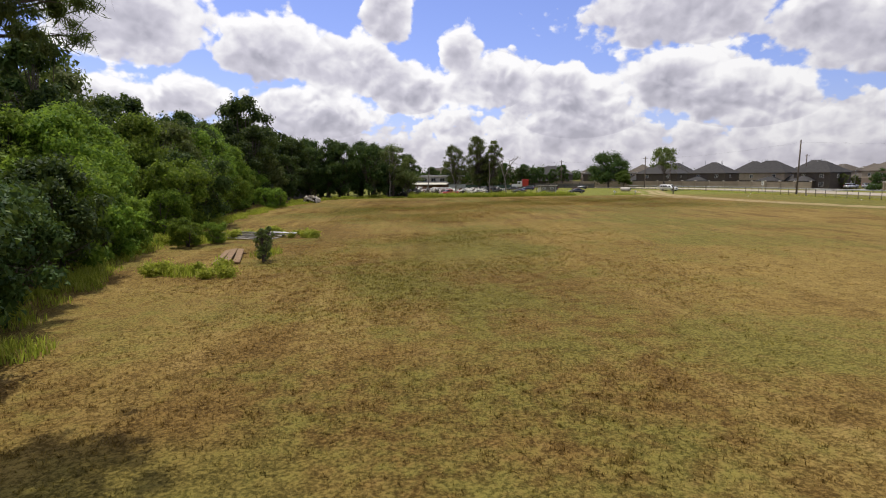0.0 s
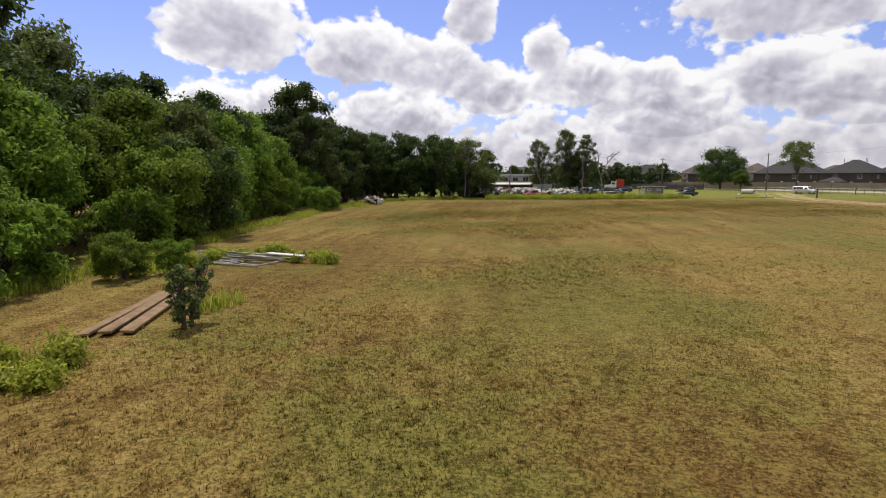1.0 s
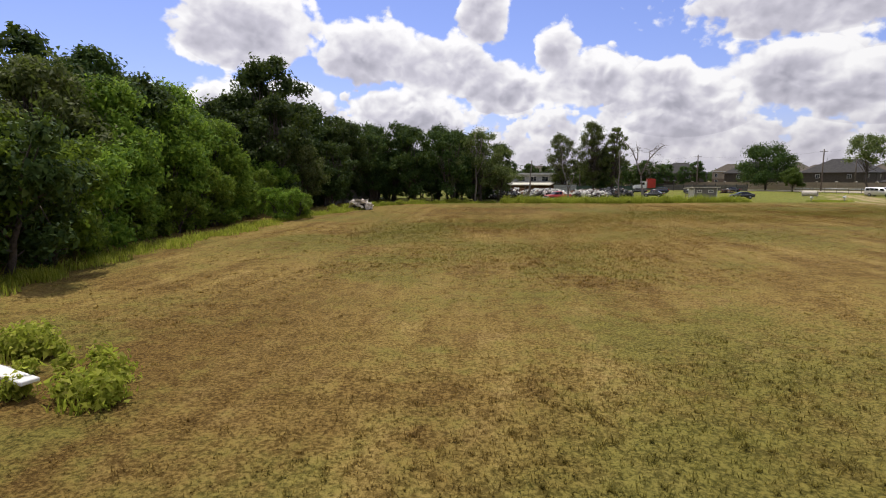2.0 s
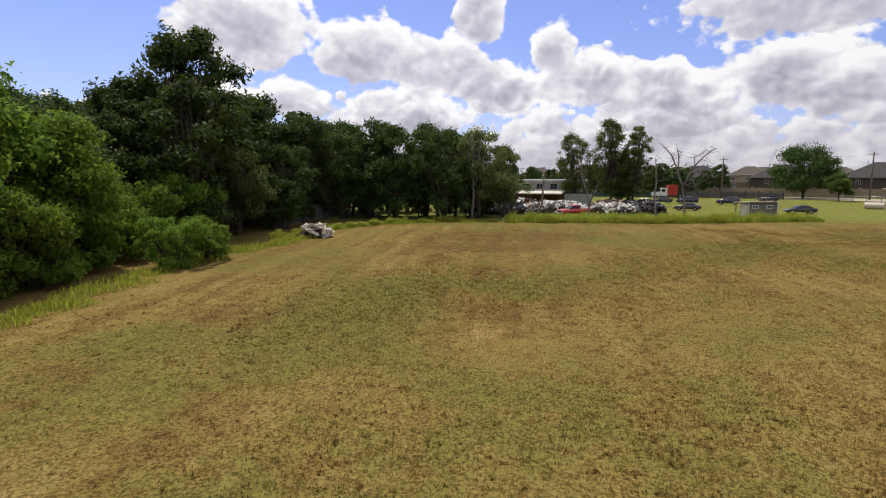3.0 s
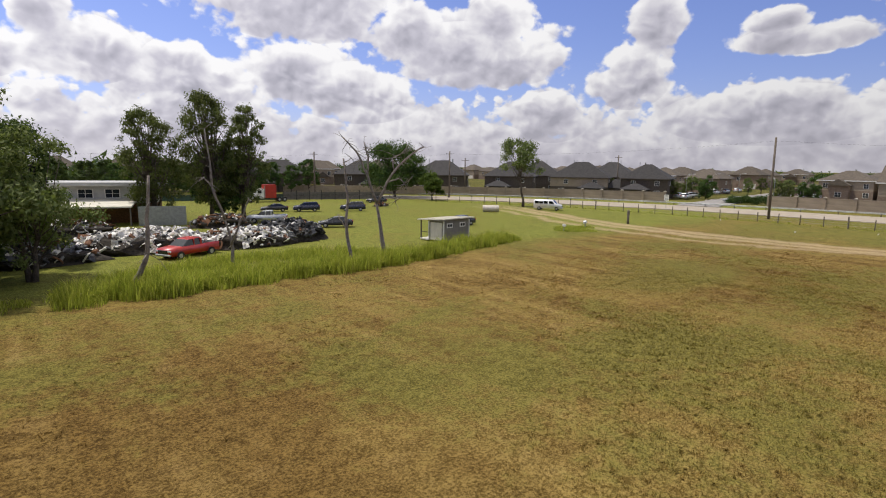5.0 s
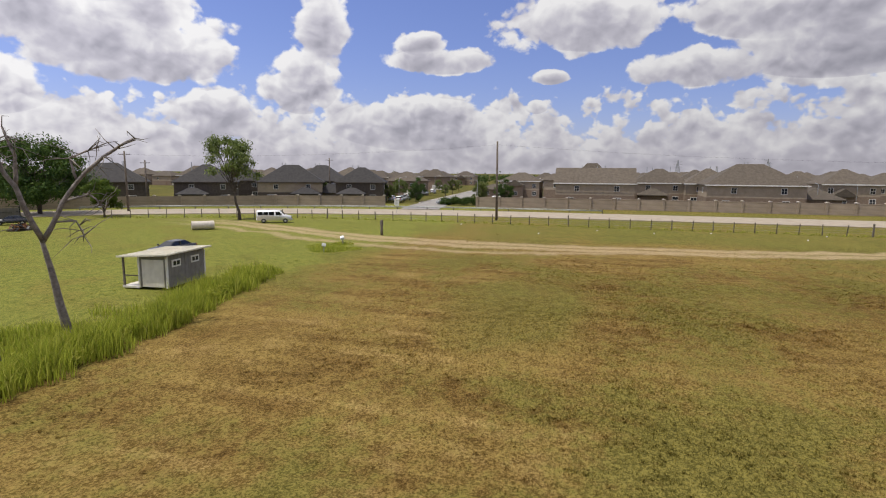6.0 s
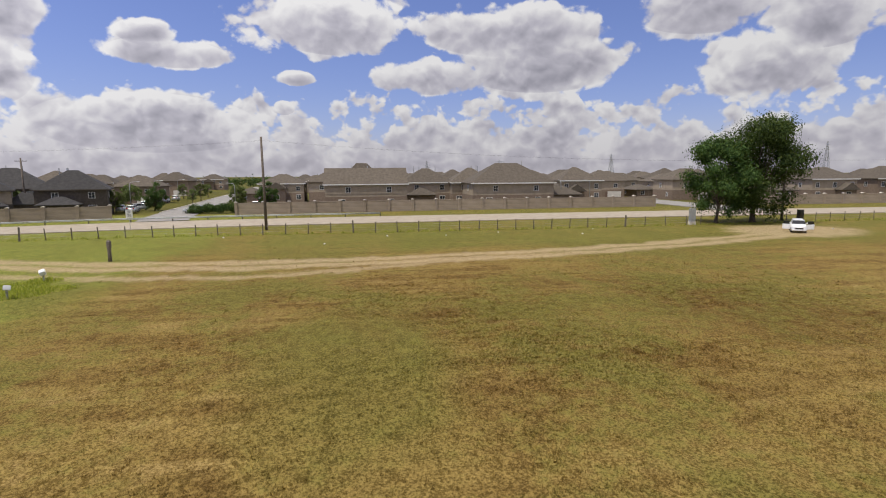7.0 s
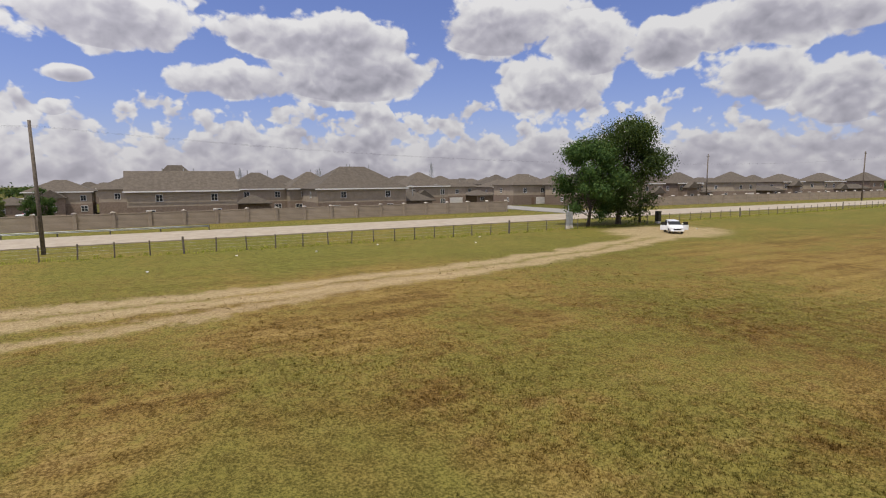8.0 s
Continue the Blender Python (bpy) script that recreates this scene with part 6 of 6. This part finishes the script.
# ---- poles, lamps, signs ----
def utility_pole(x, y, h, lean=(0, 0), arm=True, label="weathered wooden utility pole beside the road", turn=0):
    root = thing("utility_pole", label, "utility pole", "utility poles")
    v, f = tube_data([(0, 0, -0.2), (lean[0] * h / 2, lean[1] * h / 2, h / 2), (lean[0] * h, lean[1] * h, h)], [0.24, 0.20, 0.16], 10)
    mesh_ob("shaft", v, f, M_POLE, root, True)
    if arm:
        o = part("crossarm", box((-0.06, -1.1, h - 0.75), (0.06, 1.1, h - 0.62), 0.01), M_POLE, root)
        o.location = (lean[0] * h, lean[1] * h, 0)
        for s in (-1.0, -0.4, 0.4, 1.0):
            part("insulator", cylinder(0.04, 0.03, (0, s, h - 0.62), (0, s, h - 0.45), 8), M_STEEL, o)
    root.matrix_basis = pose(x, y, 0, 0, 0, turn)
    return root


utility_pole(103.6, 146.0, 14.2, (0.02, 0.012), False)
utility_pole(101.2, 59.0, 11.0)
utility_pole(126.0, -70.0, 16.0, turn=5)
utility_pole(120.5, -74.0, 15.0, turn=5)
utility_pole(95.5, 222.5, 12.5, turn=40)
utility_pole(68.0, 247.0, 12.0, turn=60)
utility_pole(111.0, 233.0, 11.0, turn=40)
utility_pole(30.0, 262.0, 12.0, turn=80)
utility_pole(150.0, 205.0, 12.5, turn=20)
utility_pole(-5.0, 266.0, 12.0, turn=80)
utility_pole(150.0, -25.0, 15.5, turn=10)


def overhead_wires():
    root = thing("overhead_wires", "thin sagging power lines above the road", "power line")
    run = [(120.5, -74, 14.3), (101.2, 59, 10.3), (103.8, 146, 13.6), (95.5, 222.5, 11.8), (68, 247, 11.3), (30, 262, 11.3), (-5, 266, 11.3)]
    for off in (-0.7, 0.7):
        for a, b in zip(run, run[1:]):
            pts = []
            for k in range(9):
                t = k / 8
                pts.append((a[0] + (b[0] - a[0]) * t + off, a[1] + (b[1] - a[1]) * t, a[2] + (b[2] - a[2]) * t - 1.0 * 4 * t * (1 - t)))
            tube("wire", pts, [0.006] * 9, M_BLACK, root, 4)
    return root


overhead_wires()


def street_lamp(x, y, h, turn, label="grey steel street lamp with a curved arm"):
    root = thing("street_lamp", label, "street lamp")
    tube("pole", [(0, 0, -0.1), (0, 0, h * 0.9), (0.25, 0, h), (1.6, 0, h + 0.12)], [0.09, 0.06, 0.05, 0.04], M_STEEL, root, 8)
    part("lamp_head", box((1.5, -0.14, h + 0.03), (2.2, 0.14, h + 0.17), 0.04), M_STEEL, root)
    root.matrix_basis = pose(x, y, 0, 0, 0, turn)
    return root


for x, y, h, turn in ((62, 262, 10.5, -90), (20, 272, 10.5, -90), (148, 160, 6.5, 60), (152, 184, 7, -60), (176, 187, 7, -80), (150, 73, 6.5, 90), (152, 80, 6.5, 0), (205, 190, 7, -80)):
    street_lamp(x, y, h, turn)


def pylon(x, y, h):
    root = thing("power_pylon", "distant lattice steel power pylon", "pylon")
    sets = []
    for sx, sy in ((-1, -1), (1, -1), (1, 1), (-1, 1)):
        sets.append(tube_data([(sx * 3.2, sy * 3.2, 0), (sx * 0.8, sy * 0.8, h * 0.7), (sx * 0.3, sy * 0.3, h)], [0.22, 0.18, 0.12], 4))
    for k in range(8):
        z0, z1 = h * k / 9, h * (k + 1) / 9
        w0, w1 = 3.2 - 2.6 * k / 9, 3.2 - 2.6 * (k + 1) / 9
        for s in (-1, 1):
            sets.append(tube_data([(-w0, s * w0, z0), (w1, s * w1, z1)], [0.12, 0.12], 4))
            sets.append(tube_data([(s * w0, -w0, z0), (s * w1, w1, z1)], [0.12, 0.12], 4))
    for z in (h * 0.68, h * 0.8, h * 0.92):
        sets.append(tube_data([(0, -5, z), (0, 5, z)], [0.15, 0.15], 4))
    v, f = merge(sets)
    mesh_ob("lattice", v, f, M_STEEL, root)
    root.matrix_basis = pose(x, y, 0, 0, 0, 25)
    return root


for x, y, h in ((560, -130, 28), (640, -30, 24), (470, -300, 36), (600, 60, 22)):
    pylon(x, y, h)


def speed_sign():
    root = thing("speed_sign", "white rectangular speed limit sign on a post", "road sign")
    part("post", box((-0.03, -0.03, -0.1), (0.03, 0.03, 3.1)), M_STEEL, root)
    part("plate", box((-0.06, -0.5, 1.9), (-0.03, 0.5, 3.15), 0.005), M_TRIM, root)
    for text, z, size in (("SPEED", 2.88, 0.22), ("LIMIT", 2.66, 0.22), ("50", 2.08, 0.55)):
        cu = bpy.data.curves.new("lettering", "FONT")
        cu.body, cu.size, cu.align_x, cu.extrude = text, size, "CENTER", 0.002
        cu.materials.append(M_BLACK)
        o = new("lettering", cu)
        o.parent = root
        o.matrix_basis = pose(-0.066, 0, z, 90, 0, -90)
    root.matrix_basis = pose(108.5, 167.5, 0, 0, 0, 8)
    return root


speed_sign()


# guard rail on the far side of the road
def guard_rail():
    root = thing("guard_rail", "steel guard rail on short posts by the road", "guard rail")
    line = [p for p in offset_line(ROAD, 8.6) if 127 < p[1] < 236 and p[0] > 70]
    for z in (0.55, 0.72):
        tube("rail", [(x, y, z) for x, y in line], [0.075] * len(line), M_STEEL, root, 6)
    for x, y in line:
        o = part("post", box((-0.08, -0.08, -0.1), (0.08, 0.08, 0.75)), M_POST, root)
        o.location = (x + 0.15, y, 0)
    return root


guard_rail()


# ---- loose things in the field ----
def stump():
    r = random.Random(3)
    root = thing("wooden_post", "thick weathered gate post standing alone", "post")
    tube("shaft", [(0, 0, -0.2), (0.03, 0.02, 0.7), (-0.02, 0, 1.4), (0.02, 0.02, 2.1)], [0.19, 0.17, 0.18, 0.15], M_POST, root, 9)
    part("collar", cylinder(0.23, 0.21, (0, 0, 1.35), (0, 0, 1.95), 9), M_POST, root, "rough wrapped top")
    root.matrix_basis = pose(75.0, 156.5, 0)
    return root


stump()


def capped_pipe(x, y, tilt):
    root = thing("capped_pipe", "white capped pipe standing in green weeds", "pipe")
    part("pipe", cylinder(0.07, 0.07, (0, 0, -0.1), (0, 0, 0.75), 10), M_STEEL, root)
    c = part("cap", bevelled(box((-0.28, -0.22, 0), (0.28, 0.22, 0.34)), 0.04), M_WHITE, root, "white plastic cap")
    c.matrix_basis = pose(0, 0, 0.62, tilt, tilt, 30)
    root.matrix_basis = pose(x, y, 0)
    return root


capped_pipe(57.9, 156.0, 12)
capped_pipe(64.3, 157.0, -18)


def culvert():
    root = thing("culvert_pipe", "short length of pale concrete culvert pipe", "pipe")
    bm = bmesh.new()
    n, r0, r1, length = 24, 0.62, 0.52, 3.1
    rings = [[bm.verts.new((xx, math.cos(6.2832 * k / n) * rr, 0.62 + math.sin(6.2832 * k / n) * rr)) for k in range(n)] for xx, rr in ((-length / 2, r0), (length / 2, r0), (length / 2, r1), (-length / 2, r1))]
    for i in range(4):
        a, b = rings[i], rings[(i + 1) % 4]
        for k in range(n):
            j = (k + 1) % n
            bm.faces.new((a[k], a[j], b[j], b[k]))
    part("pipe_wall", bm, M_CAP, root, smooth=False)
    root.matrix_basis = pose(72.3, 184.0, 0, 0, 0, -45)
    return root


culvert()


def meter_box():
    root = thing("meter_cabinet", "grey utility cabinet on a post by the fence", "utility cabinet")
    part("cabinet", bevelled(box((-0.3, -0.45, 0.5), (0.3, 0.45, 2.6)), 0.03), M_STEEL, root)
    part("base", box((-0.35, -0.5, -0.1), (0.35, 0.5, 0.5), 0.02), M_CAP, root)
    part("door", box((-0.33, -0.4, 0.7), (-0.3, 0.4, 2.4), 0.005), M_STEEL, root)
    part("conduit", cylinder(0.05, 0.05, (0, 0.2, 2.6), (0, 0.2, 3.6), 8), M_STEEL, root)
    root.matrix_basis = pose(97.2, 78.6, 0)
    return root


meter_box()



def utility_box():
    root = thing("utility_box", "dark steel utility box behind the parked car", "utility box")
    part("cabinet", bevelled(box((-0.35, -0.4, 0.35), (0.35, 0.4, 2.1)), 0.03), M_BLACK, root)
    part("base", box((-0.3, -0.35, -0.1), (0.3, 0.35, 0.35), 0.02), M_CAP, root)
    part("door", box((-0.375, -0.33, 0.5), (-0.35, 0.33, 1.95), 0.005), M_BLACK, root)
    root.matrix_basis = pose(97.2, 59.0, 0)
    return root


utility_box()

# street into the estate
STREET = smooth_line([(124, 168), (140, 171), (200, 177), (300, 187), (420, 200)], 12)
strip("street", STREET, -4.5, 4.5, -0.2, 0.104, M_STREET, "pale concrete estate street with parked cars", "street")
for s in (-1, 1):
    strip("kerb", STREET[3:], s * 4.5, s * 4.75, -0.2, 0.22, M_CAP, "pale concrete kerb along the estate street", "kerb")


STREET3 = smooth_line([(124, 47), (140, 47), (178, 46)], 12)
strip("street", STREET3, -5.5, 5.5, -0.2, 0.106, M_STREET, "pale concrete side street through the gap in the wall", "street")


def hedge(x, y, length, turn):
    r = random.Random(int(x))
    cs = [(r.uniform(-0.5, 0.5), -length / 2 + length * k / 15, r.uniform(0.5, 1.9)) for k in range(16) for _ in range(3)]
    root = new("hedge", leaf_mesh("hedge", cs, [r.uniform(0.6, 0.95) for _ in cs], 5000, 0.2, M_LEAF_DARK, 71))
    tagged(root, "dense dark hedge beside the estate entrance", "hedge")
    root.matrix_basis = pose(x, y, 0, 0, 0, turn)
    return root


hedge(144.0, 164.0, 9.0, 5)


# scraps of litter along the fence
def litter():
    r = random.Random(8)
    for x, y in ((92.5, 112), (93.8, 97), (90, 120), (88.2, 101), (86.5, 63), (91, 128), (84, 136), (93.5, 150)):
        root = thing("litter", "crumpled white scrap of litter in the grass", "litter")
        bm = bmesh.new()
        bmesh.ops.create_icosphere(bm, subdivisions=2, radius=0.11)
        for p in bm.verts:
            p.co *= 1 + 0.5 * noise.noise(p.co * 9 + Vector((x, y, 0)))
            p.co.z = p.co.z * 0.5 + 0.06
        part("scrap", bm, M_WHITE, root)
        root.matrix_basis = pose(x, y, 0, 0, 0, r.uniform(0, 360))


litter()
STREET2 = smooth_line([(182, -150), (182, 60), (183, 160)], 12)
strip("street", STREET2, -4.5, 4.5, -0.2, 0.09, M_STREET, "pale concrete estate street between the houses", "street")


# ---- mown grass close to the path ----
def turf(name, centre, half, count, seed, label, hgt, wide):
    """Short flattened blades, thinning out towards the rim of the area."""
    r = np.random.RandomState(seed)
    u = np.clip(r.normal(size=(count, 2)) * 0.42, -1.3, 1.3)
    pos = np.stack([centre[0] + u[:, 0] * half[0], centre[1] + u[:, 1] * half[1], np.full(count, -0.05)], 1)
    clump = np.array([noise.noise(Vector((p[0] * 1.1, p[1] * 1.1, 3.0))) for p in pos])
    h = hgt * (0.35 + 0.9 * r.rand(count) ** 2) * (1.0 + 0.8 * clump)
    h = np.maximum(h, 0.02)
    ang = r.rand(count) * 6.283
    lean = np.stack([np.cos(ang), np.sin(ang), np.zeros(count)], 1) * (h * (0.6 + 1.6 * r.rand(count)))[:, None]
    side = np.stack([-np.sin(ang), np.cos(ang), np.zeros(count)], 1) * (wide * (0.5 + r.rand(count)))[:, None]
    tip = pos + lean + np.stack([np.zeros(count), np.zeros(count), h + 0.04], 1)
    verts = np.stack([pos - side, pos + side, tip], 1).reshape(-1, 3)
    me = bpy.data.meshes.new(name)
    me.vertices.add(count * 3)
    me.vertices.foreach_set("co", verts.astype(np.float32).reshape(-1))
    me.loops.add(count * 3)
    me.loops.foreach_set("vertex_index", np.arange(count * 3, dtype=np.int32))
    me.polygons.add(count)
    me.polygons.foreach_set("loop_start", np.arange(count, dtype=np.int32) * 3)
    me.update(calc_edges=True)
    me.materials.append(M_BLADE)
    return tagged(new(name, me), label, "grass", kind="stuff")


turf("mown_grass", (2, 40), (24, 42), 150000, 1, "short dry mown grass blades", 0.06, 0.014)
turf("mown_grass", (3, 100), (26, 42), 170000, 2, "short dry mown grass blades", 0.06, 0.014)
turf("mown_grass", (38, 122), (30, 34), 170000, 3, "short dry mown grass blades", 0.06, 0.014)


def tufts(name, centre, half, clumps, each, seed, label, hgt):
    """Loose tufts of uncut and raked grass: blades gathered round many small centres."""
    r = np.random.RandomState(seed)
    c = np.clip(r.normal(size=(clumps, 2)) * 0.45, -1.3, 1.3) * np.array(half) + np.array(centre)
    size = 0.4 + r.rand(clumps) ** 3 * 1.6
    pick = np.repeat(np.arange(clumps), each)
    count = len(pick)
    spot = c[pick] + r.normal(size=(count, 2)) * (0.07 * size[pick])[:, None]
    pos = np.concatenate([spot, np.full((count, 1), -0.05)], 1)
    h = hgt * size[pick] * (0.4 + 0.6 * r.rand(count)) + 0.04
    ang = r.rand(count) * 6.283
    lean = np.stack([np.cos(ang), np.sin(ang), np.zeros(count)], 1) * (h * (0.3 + 1.1 * r.rand(count)))[:, None]
    side = np.stack([-np.sin(ang), np.cos(ang), np.zeros(count)], 1) * (0.010 + 0.010 * r.rand(count))[:, None]
    tip = pos + lean + np.stack([np.zeros(count), np.zeros(count), h], 1)
    me = bpy.data.meshes.new(name)
    me.vertices.add(count * 3)
    me.vertices.foreach_set("co", np.stack([pos - side, pos + side, tip], 1).astype(np.float32).reshape(-1))
    me.loops.add(count * 3)
    me.loops.foreach_set("vertex_index", np.arange(count * 3, dtype=np.int32))
    me.polygons.add(count)
    me.polygons.foreach_set("loop_start", np.arange(count, dtype=np.int32) * 3)
    me.update(calc_edges=True)
    me.materials.append(M_BLADE)
    return tagged(new(name, me), label, "grass", kind="stuff")


for i, (centre, half, n) in enumerate((((2, 38), (22, 40), 4000), ((3, 100), (26, 42), 4500), ((40, 122), (32, 32), 4500))):
    tufts("grass_tufts", centre, half, n, 20, 30 + i, "scattered tufts of dry and green grass", 0.06)
